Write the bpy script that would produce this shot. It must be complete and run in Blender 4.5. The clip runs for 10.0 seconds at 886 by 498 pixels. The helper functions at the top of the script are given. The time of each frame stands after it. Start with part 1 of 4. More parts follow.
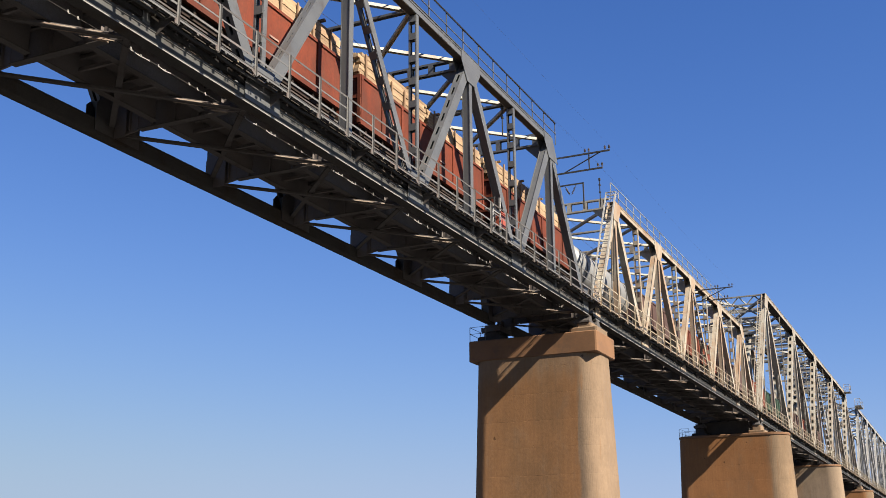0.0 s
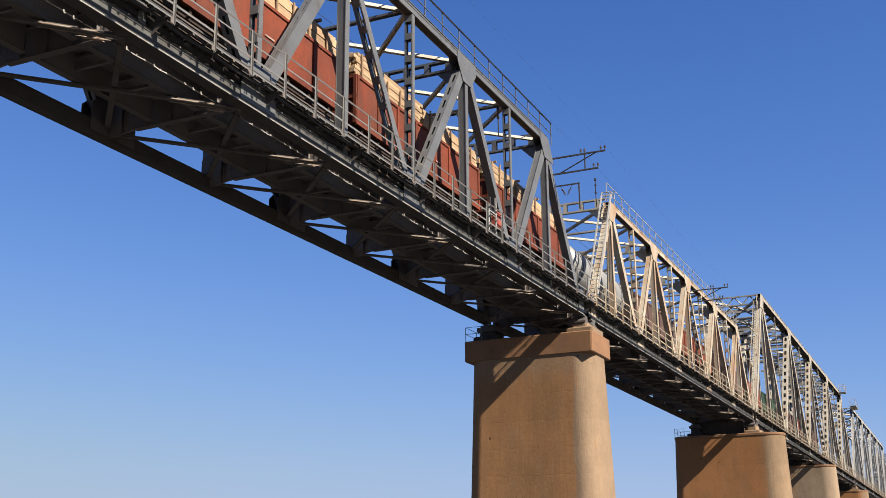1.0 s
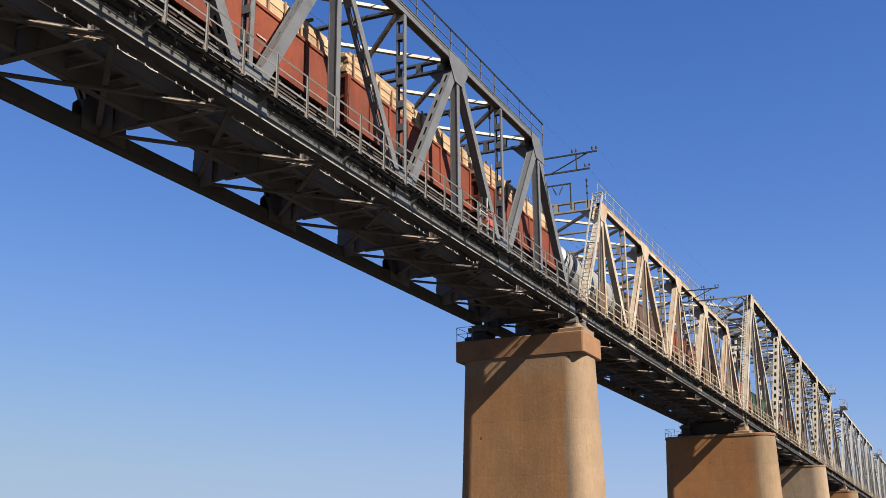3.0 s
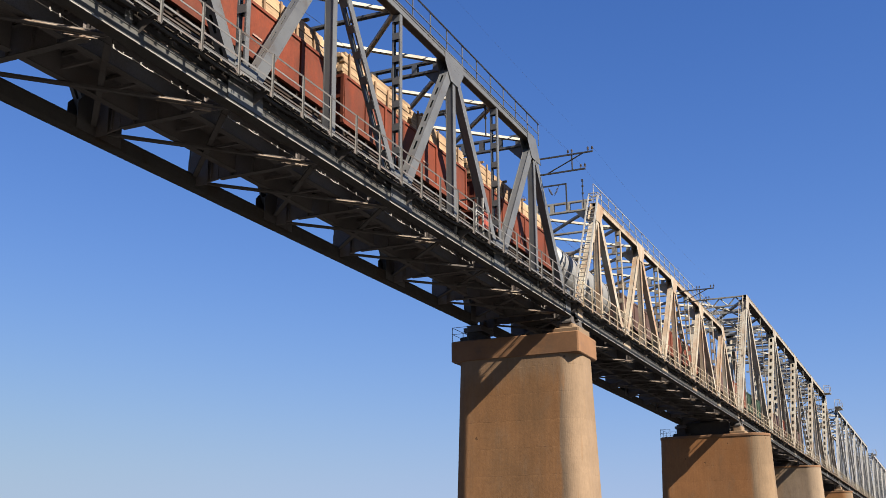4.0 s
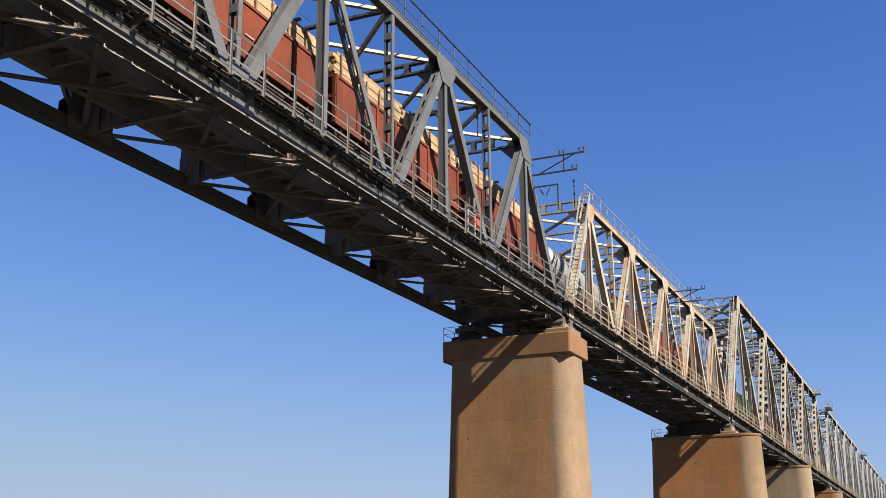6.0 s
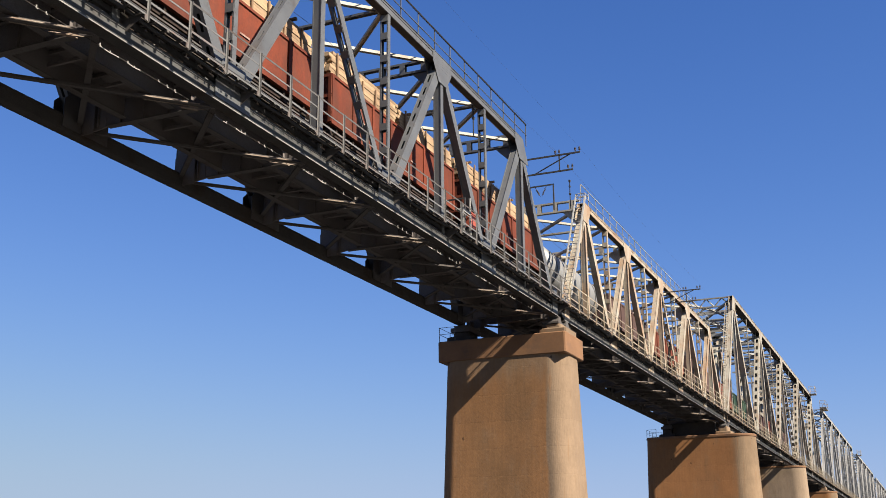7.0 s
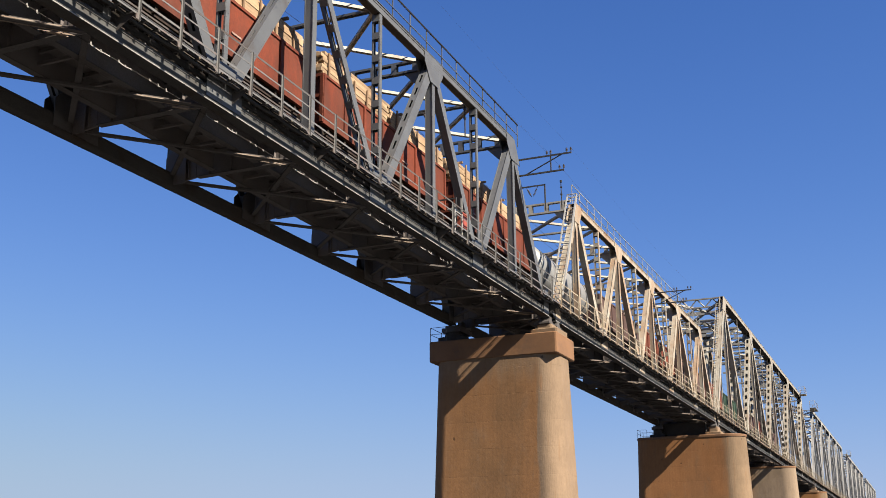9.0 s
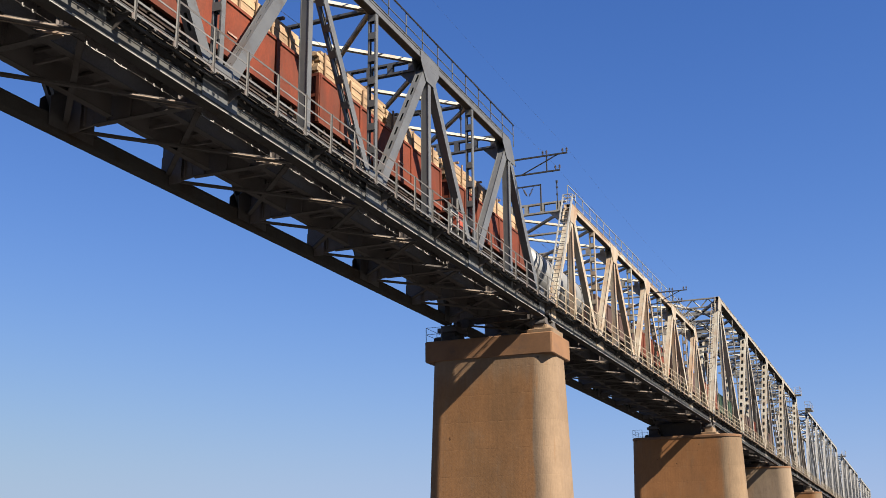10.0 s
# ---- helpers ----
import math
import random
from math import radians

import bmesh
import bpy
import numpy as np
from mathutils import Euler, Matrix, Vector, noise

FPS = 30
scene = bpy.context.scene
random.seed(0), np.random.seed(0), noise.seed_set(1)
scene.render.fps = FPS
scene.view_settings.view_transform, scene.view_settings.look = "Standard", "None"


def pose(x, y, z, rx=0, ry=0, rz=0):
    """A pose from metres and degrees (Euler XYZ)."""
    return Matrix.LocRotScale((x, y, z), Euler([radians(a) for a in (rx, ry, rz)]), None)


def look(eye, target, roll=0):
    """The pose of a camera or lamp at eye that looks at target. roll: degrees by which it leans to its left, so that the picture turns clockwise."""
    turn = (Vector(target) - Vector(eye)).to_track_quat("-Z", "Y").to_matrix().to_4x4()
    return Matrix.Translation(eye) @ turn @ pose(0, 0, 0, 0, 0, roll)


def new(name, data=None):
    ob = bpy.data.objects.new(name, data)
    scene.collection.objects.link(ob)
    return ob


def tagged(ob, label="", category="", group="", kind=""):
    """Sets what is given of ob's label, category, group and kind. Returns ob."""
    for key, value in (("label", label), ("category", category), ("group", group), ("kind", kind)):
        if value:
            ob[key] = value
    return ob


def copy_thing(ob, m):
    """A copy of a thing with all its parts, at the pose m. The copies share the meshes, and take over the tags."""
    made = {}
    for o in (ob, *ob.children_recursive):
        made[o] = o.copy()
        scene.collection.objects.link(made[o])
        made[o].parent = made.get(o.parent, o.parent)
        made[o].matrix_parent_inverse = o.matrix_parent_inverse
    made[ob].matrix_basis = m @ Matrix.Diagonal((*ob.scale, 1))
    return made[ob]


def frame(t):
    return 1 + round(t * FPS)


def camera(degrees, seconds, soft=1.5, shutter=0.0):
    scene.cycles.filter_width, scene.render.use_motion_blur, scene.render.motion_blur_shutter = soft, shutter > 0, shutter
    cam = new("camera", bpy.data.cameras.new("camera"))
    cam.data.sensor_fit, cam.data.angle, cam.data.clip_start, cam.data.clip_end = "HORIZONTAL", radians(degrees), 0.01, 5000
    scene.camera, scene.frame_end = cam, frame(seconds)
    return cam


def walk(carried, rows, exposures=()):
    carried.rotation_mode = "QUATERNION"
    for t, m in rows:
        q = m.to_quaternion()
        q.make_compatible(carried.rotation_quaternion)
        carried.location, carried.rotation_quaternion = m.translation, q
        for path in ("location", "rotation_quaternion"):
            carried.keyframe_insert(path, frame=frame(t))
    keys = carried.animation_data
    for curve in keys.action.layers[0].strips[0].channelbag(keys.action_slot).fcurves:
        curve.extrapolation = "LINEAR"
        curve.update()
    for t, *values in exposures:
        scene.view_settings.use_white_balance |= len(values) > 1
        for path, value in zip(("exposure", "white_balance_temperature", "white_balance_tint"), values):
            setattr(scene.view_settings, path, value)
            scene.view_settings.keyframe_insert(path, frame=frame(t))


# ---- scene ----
cam = camera(43.93, 10.0, soft=0.85)
EYE = Vector((-53.94, -18.69, -13.68))


def aim(yaw, pitch, roll):
    """A pose at the tripod: yaw to the left of the bridge's line, pitch up."""
    y, q = radians(yaw), radians(pitch)
    way = Vector((math.cos(q) * math.cos(y), math.cos(q) * math.sin(y), math.sin(q)))
    return look(EYE, EYE + way * 10, roll)


# a slow pan to the right from a tripod on the bank
walk(cam, [(t, aim(24.968 - 0.2321 * t, 15.866, -0.507)) for t in (0, 1.25, 2.5, 3.75, 5, 6.25, 7.5, 8.75, 10)], exposures=[(0, 1.71), (10, 1.71)])

# ---- light ----
SUN = Vector((-0.23, -1.0, 0.89)).normalized()  # towards the sun
elevation = math.asin(SUN.z)
azimuth = math.atan2(SUN.x, SUN.y)  # from +Y, clockwise
world = bpy.data.worlds.new("sky")
scene.world = world
world.use_nodes = True
wn = world.node_tree
sky = wn.nodes.new("ShaderNodeTexSky")
sky.sky_type = "NISHITA"
sky.sun_disc = False
sky.sun_elevation = elevation
sky.sun_rotation = azimuth
sky.altitude = 1200
sky.air_density, sky.dust_density, sky.ozone_density = 1.0, 0.1, 5.0
wn.nodes["Background"].inputs["Strength"].default_value = 0.05
# a clear, deep blue that levels off in the haze low down: gain * v^p / (1 + c * v^q) for red, green and blue
split, join = wn.nodes.new("ShaderNodeSeparateColor"), wn.nodes.new("ShaderNodeCombineColor")
wn.links.new(sky.outputs["Color"], split.inputs["Color"])


def sky_math(kind, a, b):
    n = wn.nodes.new("ShaderNodeMath")
    n.operation = kind
    for k, v in enumerate((a, b)):
        if isinstance(v, (int, float)):
            n.inputs[k].default_value = v
        else:
            wn.links.new(v, n.inputs[k])
    return n.outputs[0]


for i, (gain, p, c, q) in enumerate(((0.612, 1.5, 0.0708, 2), (0.686, 1.2, 0.0244, 2), (1.07, 1.0, 0.00178, 3))):
    v = split.outputs[i]
    top = sky_math("MULTIPLY", sky_math("POWER", v, p), gain)
    low = sky_math("ADD", sky_math("MULTIPLY", sky_math("POWER", v, q), c), 1.0)
    wn.links.new(sky_math("DIVIDE", top, low), join.inputs[i])
wn.links.new(join.outputs["Color"], wn.nodes["Background"].inputs["Color"])
sun_data = bpy.data.lights.new("sun", "SUN")
sun_data.energy, sun_data.angle, sun_data.color = 5.0, radians(0.53), (1.0, 0.90, 0.76)
sun = new("sun", sun_data)
sun.matrix_world = look((0, 0, 60), Vector((0, 0, 60)) - SUN)


# ---- materials ----
def material(name, base, second, scale=1.5, rough=0.6, metal=0.0, stain=None, stain_amount=0.35, stretch=(1, 1, 1), bump=0.25, grain=40.0, per_piece=0.0, stain_scale=0.6, grain_amount=0.25, gloss=0.5, per_piece_stain=0.0):
    """Two tones mixed by soft noise, stains by a second one, fine grain in tone, gloss and relief."""
    m = bpy.data.materials.new(name)
    m.use_nodes = True
    nt = m.node_tree
    nodes, links = nt.nodes, nt.links
    bsdf = nodes["Principled BSDF"]
    bsdf.inputs["Metallic"].default_value = metal
    bsdf.inputs["Specular IOR Level"].default_value = gloss
    co = nodes.new("ShaderNodeTexCoord")
    mp = nodes.new("ShaderNodeMapping")
    mp.inputs["Scale"].default_value = stretch
    links.new(co.outputs["Object"], mp.inputs["Vector"])

    def tex(s, detail=6.0, r=0.6):
        n = nodes.new("ShaderNodeTexNoise")
        n.inputs["Scale"].default_value, n.inputs["Detail"].default_value, n.inputs["Roughness"].default_value = s, detail, r
        links.new(mp.outputs["Vector"], n.inputs["Vector"])
        return n.outputs["Fac"]

    def ramp(fac, a, b):
        n = nodes.new("ShaderNodeMapRange")
        n.inputs["From Min"].default_value, n.inputs["From Max"].default_value = a, b
        links.new(fac, n.inputs["Value"])
        return n.outputs["Result"]

    def mix(fac, a, b, kind="MIX"):
        n = nodes.new("ShaderNodeMix")
        n.data_type, n.blend_type = "RGBA", kind
        for k, v in (("Factor", fac), ("A", a), ("B", b)):
            s = [i for i in n.inputs if i.name == k and i.enabled][0]
            if hasattr(v, "links"):
                links.new(v, s)
            else:
                s.default_value = v if k == "Factor" else (*v, 1)
        return [o for o in n.outputs if o.enabled][0]

    colour = mix(ramp(tex(scale), 0.35, 0.65), base, second)
    if stain:
        spots = ramp(tex(stain_scale, 9.0, 0.7), 0.62 - stain_amount * 0.3, 0.72)
        colour = mix(spots, colour, stain)
    if per_piece_stain:  # some members rusted more than others
        info = nodes.new("ShaderNodeObjectInfo")
        more = nodes.new("ShaderNodeMath")
        more.operation = "MULTIPLY"
        links.new(ramp(info.outputs["Random"], 0.3, 1.0), more.inputs[0])
        links.new(ramp(tex(0.8, 5.0), 0.3, 0.7), more.inputs[1])
        less = nodes.new("ShaderNodeMath")
        less.operation = "MULTIPLY"
        links.new(more.outputs[0], less.inputs[0])
        less.inputs[1].default_value = per_piece_stain
        colour = mix(less.outputs[0], colour, [c * 1.25 for c in stain])
    fine = tex(grain, 4.0, 0.7)
    dark = mix(ramp(fine, 0.25, 0.75), (1 - grain_amount,) * 3, (1 + grain_amount,) * 3)
    colour = mix(1.0, colour, dark, "MULTIPLY")
    if per_piece:
        info = nodes.new("ShaderNodeObjectInfo")
        tone = mix(info.outputs["Random"], (1 - per_piece,) * 3, (1 + per_piece,) * 3)
        colour = mix(1.0, colour, tone, "MULTIPLY")
    links.new(colour, bsdf.inputs["Base Color"])
    r = nodes.new("ShaderNodeMapRange")
    r.inputs["To Min"].default_value, r.inputs["To Max"].default_value = max(0.05, rough - 0.12), min(1, rough + 0.12)
    links.new(fine, r.inputs["Value"])
    links.new(r.outputs["Result"], bsdf.inputs["Roughness"])
    if bump:
        b = nodes.new("ShaderNodeBump")
        b.inputs["Strength"].default_value, b.inputs["Distance"].default_value = bump, 0.02
        links.new(fine, b.inputs["Height"])
        links.new(b.outputs["Normal"], bsdf.inputs["Normal"])
    return m


GREY = material("grey_steel_paint", (0.061, 0.063, 0.065), (0.079, 0.082, 0.083), 0.8, 0.5, stain=(0.047, 0.040, 0.034), stain_amount=0.2, grain=25, bump=0.1, grain_amount=0.12)
DARK = material("dark_steel_paint", (0.064, 0.060, 0.058), (0.078, 0.073, 0.070), 1.2, 0.65, stain=(0.040, 0.026, 0.019), stain_amount=0.5, grain=25, bump=0.15, gloss=0.15)
# grey darkened to hold the walkway's shade on the chord face
CHORD = material("shade_darkened_chord_paint", (0.050, 0.051, 0.050), (0.066, 0.066, 0.064), 1.3, 0.75, stain=(0.040, 0.034, 0.029), stain_amount=0.4, grain=18, bump=0.12, grain_amount=0.2, gloss=0.15)
CREAM = material("weathered_cream_paint", (0.302, 0.285, 0.232), (0.232, 0.208, 0.158), 0.9, 0.6, per_piece_stain=0.62, stain=(0.176, 0.088, 0.034), stain_amount=0.74, grain=20, bump=0.12, stretch=(1, 1, 0.4), stain_scale=1.1)
PALE = material("pale_grey_paint", (0.246, 0.236, 0.199), (0.194, 0.179, 0.145), 0.5, 0.6, per_piece_stain=0.3, stain=(0.164, 0.109, 0.066), stain_amount=0.6, stain_scale=1.0, stretch=(1, 1, 0.4), grain=15, bump=0.08)
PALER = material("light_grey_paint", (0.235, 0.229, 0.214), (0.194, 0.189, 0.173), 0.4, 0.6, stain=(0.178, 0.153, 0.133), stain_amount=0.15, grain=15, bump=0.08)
RAILING = material("light_grey_railing_paint", (0.112, 0.109, 0.104), (0.083, 0.080, 0.075), 2.0, 0.5, stain=(0.112, 0.066, 0.046), stain_amount=0.3, bump=0.1)
RUSTY = material("rust_brown_railing_paint", (0.232, 0.201, 0.149), (0.176, 0.135, 0.088), 2.0, 0.65, per_piece=0.18, stain=(0.151, 0.074, 0.039), stain_amount=0.35, bump=0.1)
# floor lighter, bracing darker: the tones even out bounce light under the deck
FLOOR = material("brown_floor_steel", (0.112, 0.100, 0.095), (0.126, 0.112, 0.106), 1.2, 0.9, stain=(0.105, 0.086, 0.075), stain_amount=0.5, grain=25, bump=0.1, gloss=0.0)
FLOOR_FAR = material("dark_floor_steel", (0.080, 0.071, 0.067), (0.094, 0.083, 0.078), 1.2, 0.9, stain=(0.068, 0.057, 0.050), stain_amount=0.4, grain=25, bump=0.1, gloss=0.0)
BRACE = material("shade_toned_bracing_paint", (0.068, 0.061, 0.058), (0.080, 0.072, 0.068), 1.2, 0.95, stain=(0.045, 0.036, 0.030), stain_amount=0.4, grain=25, bump=0.1, gloss=0.0)
# pale rust tone that stands in for sunlit bits under the deck
FLANGE = material("sun_paled_rust_tone", (0.215, 0.180, 0.146), (0.155, 0.110, 0.080), 2.0, 0.75, grain=25, bump=0.1, gloss=0.2)
BLACK = material("dark_bitumen_paint", (0.032, 0.032, 0.033), (0.044, 0.043, 0.042), 2.0, 0.55, bump=0.1, gloss=0.15)


def concrete(name, pale, brown, orange, edge, reach, noise_at=0.0, washed=None):
    """Board-marked concrete: pale where the rain washes it, beyond edge browned by rust water and the flat face's
    painted-in duller light, with pour lines, pits and drips.
    """
    m = bpy.data.materials.new(name)
    m.use_nodes = True
    nt = m.node_tree
    nodes, links = nt.nodes, nt.links
    bsdf = nodes["Principled BSDF"]
    bsdf.inputs["Specular IOR Level"].default_value = 0.25
    co = nodes.new("ShaderNodeTexCoord")
    axes = nodes.new("ShaderNodeSeparateXYZ")
    links.new(co.outputs["Object"], axes.inputs["Vector"])

    def noise(s, stretch=(1, 1, 1), detail=5.0, r=0.6):
        mp, n = nodes.new("ShaderNodeMapping"), nodes.new("ShaderNodeTexNoise")
        mp.inputs["Scale"].default_value = stretch
        mp.inputs["Location"].default_value = (noise_at, noise_at * 0.7, 0)
        links.new(co.outputs["Object"], mp.inputs["Vector"])
        links.new(mp.outputs["Vector"], n.inputs["Vector"])
        n.inputs["Scale"].default_value, n.inputs["Detail"].default_value, n.inputs["Roughness"].default_value = s, detail, r
        return n.outputs["Fac"]

    def calc(kind, *values):
        n = nodes.new("ShaderNodeMath")
        n.operation = kind
        for s, v in zip(n.inputs, values):
            if isinstance(v, (int, float)):
                s.default_value = v
            else:
                links.new(v, s)
        return n.outputs[0]

    def ramp(fac, a, b, lo=0.0, hi=1.0):
        n = nodes.new("ShaderNodeMapRange")
        n.interpolation_type = "SMOOTHSTEP"
        for k, v in (("From Min", a), ("From Max", b), ("To Min", lo), ("To Max", hi)):
            n.inputs[k].default_value = v
        links.new(fac, n.inputs["Value"])
        return n.outputs["Result"]

    def mix(fac, a, b, kind="MIX"):
        n = nodes.new("ShaderNodeMix")
        n.data_type, n.blend_type = "RGBA", kind
        for k, v in (("Factor", fac), ("A", a), ("B", b)):
            s = [q for q in n.inputs if q.name == k and q.enabled][0]
            if hasattr(v, "links"):
                links.new(v, s)
            else:
                s.default_value = v if k == "Factor" else (*v, 1)
        return [o for o in n.outputs if o.enabled][0]

    def tone(fac):
        g = nodes.new("ShaderNodeCombineColor")
        for s in g.inputs:
            links.new(fac, s)
        return g.outputs["Color"]

    colour = mix(ramp(noise(0.6, (1, 1, 0.3)), 0.35, 0.65), pale, [c * 0.86 for c in pale])
    # drips: narrow upright streaks on the washed part
    colour = mix(ramp(noise(5.0, (1, 1, 0.06), 3.0), 0.55, 0.75, 0, 0.4), colour, brown)
    # rust water, with the duller light of the flat face coloured in
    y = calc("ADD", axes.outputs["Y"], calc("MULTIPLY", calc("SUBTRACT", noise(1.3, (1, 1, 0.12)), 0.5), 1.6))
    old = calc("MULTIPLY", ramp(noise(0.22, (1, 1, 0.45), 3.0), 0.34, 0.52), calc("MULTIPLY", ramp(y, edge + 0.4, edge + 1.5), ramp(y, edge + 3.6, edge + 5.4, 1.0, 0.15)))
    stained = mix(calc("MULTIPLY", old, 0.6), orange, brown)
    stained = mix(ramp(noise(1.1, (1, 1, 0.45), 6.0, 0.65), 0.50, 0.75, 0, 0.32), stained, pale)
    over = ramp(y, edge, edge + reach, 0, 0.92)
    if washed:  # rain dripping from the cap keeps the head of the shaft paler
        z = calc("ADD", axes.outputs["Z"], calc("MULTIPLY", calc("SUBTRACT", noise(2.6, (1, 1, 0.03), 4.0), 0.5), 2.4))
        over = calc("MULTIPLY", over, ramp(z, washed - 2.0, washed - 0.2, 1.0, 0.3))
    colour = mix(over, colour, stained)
    # lifts of the pour, each slightly its own tone, with a thin dark joint
    h = calc("ADD", calc("DIVIDE", axes.outputs["Z"], 1.52), calc("MULTIPLY", noise(0.5), 0.05))
    lift = calc("FRACT", h)
    joint = calc("LESS_THAN", lift, 0.018)
    wn1 = nodes.new("ShaderNodeTexWhiteNoise")
    wn1.noise_dimensions = "1D"
    links.new(calc("FLOOR", h), wn1.inputs["W"])
    gaps = ramp(noise(0.9, (1, 1, 0.3)), 0.46, 0.62)
    shade = calc("SUBTRACT", ramp(wn1.outputs["Value"], 0, 1, 0.93, 1.05), calc("MULTIPLY", calc("MULTIPLY", joint, gaps), 0.13))
    # pits
    vor = nodes.new("ShaderNodeTexVoronoi")
    vor.inputs["Scale"].default_value = 0.9
    warp, add = nodes.new("ShaderNodeVectorMath"), nodes.new("ShaderNodeVectorMath")
    warp.operation, add.operation = "SCALE", "ADD"
    wobble = nodes.new("ShaderNodeTexNoise")
    wobble.inputs["Scale"].default_value, wobble.inputs["Detail"].default_value = 5.0, 3.0
    links.new(co.outputs["Object"], wobble.inputs["Vector"])
    links.new(wobble.outputs["Color"], warp.inputs[0])
    warp.inputs["Scale"].default_value = 0.22
    links.new(co.outputs["Object"], add.inputs[0])
    links.new(warp.outputs[0], add.inputs[1])
    links.new(add.outputs[0], vor.inputs["Vector"])
    pit = calc("MULTIPLY", calc("LESS_THAN", vor.outputs["Distance"], 0.085), calc("GREATER_THAN", noise(0.8), 0.52))
    shade = calc("MULTIPLY", shade, calc("SUBTRACT", 1.0, calc("MULTIPLY", pit, 0.55)))
    # upright board marks
    boards = ramp(noise(8.0, (1, 1, 0.012), 2.0, 0.5), 0.42, 0.58, 0.97, 1.025)
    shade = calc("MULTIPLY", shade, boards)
    # fine mottling
    fine = noise(7.0, (1, 1, 0.7), 6.0, 0.72)
    shade = calc("MULTIPLY", shade, ramp(fine, 0.25, 0.75, 0.92, 1.08))
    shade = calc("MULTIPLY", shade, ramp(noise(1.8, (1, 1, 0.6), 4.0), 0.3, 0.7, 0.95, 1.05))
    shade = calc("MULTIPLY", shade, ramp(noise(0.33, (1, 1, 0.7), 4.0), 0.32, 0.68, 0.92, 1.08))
    colour = mix(1.0, colour, tone(shade), "MULTIPLY")
    links.new(colour, bsdf.inputs["Base Color"])
    bsdf.inputs["Roughness"].default_value = 0.88
    b = nodes.new("ShaderNodeBump")
    b.inputs["Strength"].default_value, b.inputs["Distance"].default_value = 0.3, 0.03
    height = calc("SUBTRACT", calc("SUBTRACT", fine, calc("MULTIPLY", pit, 1.5)), calc("MULTIPLY", joint, 0.5))
    links.new(height, b.inputs["Height"])
    links.new(b.outputs["Normal"], bsdf.inputs["Normal"])
    return m


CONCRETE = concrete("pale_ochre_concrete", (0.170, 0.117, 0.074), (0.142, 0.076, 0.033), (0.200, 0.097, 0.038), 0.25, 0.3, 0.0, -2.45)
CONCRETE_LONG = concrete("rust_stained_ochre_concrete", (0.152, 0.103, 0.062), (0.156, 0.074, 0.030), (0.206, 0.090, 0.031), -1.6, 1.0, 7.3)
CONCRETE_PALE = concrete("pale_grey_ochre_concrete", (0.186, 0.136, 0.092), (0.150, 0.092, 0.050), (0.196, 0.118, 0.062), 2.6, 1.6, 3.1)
TAR = material("black_tar_paint", (0.009, 0.009, 0.010), (0.014, 0.013, 0.013), 2.0, 0.7, bump=0.1, gloss=0.1)
CAPSTONE = material("brown_weathered_concrete", (0.154, 0.075, 0.031), (0.116, 0.055, 0.022), 0.8, 0.85, stain=(0.078, 0.044, 0.025), stain_amount=0.35, grain=9, bump=0.3, grain_amount=0.12)
SLEEPER = material("creosoted_wood", (0.044, 0.034, 0.027), (0.068, 0.053, 0.042), 3.0, 0.85, stretch=(1, 0.2, 1), bump=0.4, per_piece=0.25, gloss=0.15)
BOARD = material("grey_weathered_board", (0.036, 0.031, 0.027), (0.052, 0.045, 0.039), 3.0, 0.9, stretch=(0.15, 1, 1), bump=0.4, per_piece=0.2, gloss=0.03)
# black tone that stands in for shade on undersides and far parts
SHADE_BLACK = material("shade_black_steel", (0.042, 0.039, 0.037), (0.053, 0.049, 0.045), 1.5, 0.95, stain=(0.040, 0.028, 0.020), stain_amount=0.4, grain=25, bump=0.1, gloss=0.0)
PALE_CREAM = material("pale_cream_lateral_paint", (0.286, 0.268, 0.224), (0.236, 0.214, 0.174), 0.9, 0.6, stain=(0.162, 0.100, 0.056), stain_amount=0.35, grain=20, bump=0.1)
STEEL = material("worn_rail_steel", (0.120, 0.075, 0.053), (0.165, 0.105, 0.068), 3.0, 0.5, metal=0.5, bump=0.1)
GROUND = material("grey_river_gravel", (0.046, 0.046, 0.046), (0.060, 0.060, 0.060), 0.15, 0.95, stain=(0.034, 0.034, 0.034), stain_amount=0.4, stain_scale=0.04, grain=3, bump=0.5)


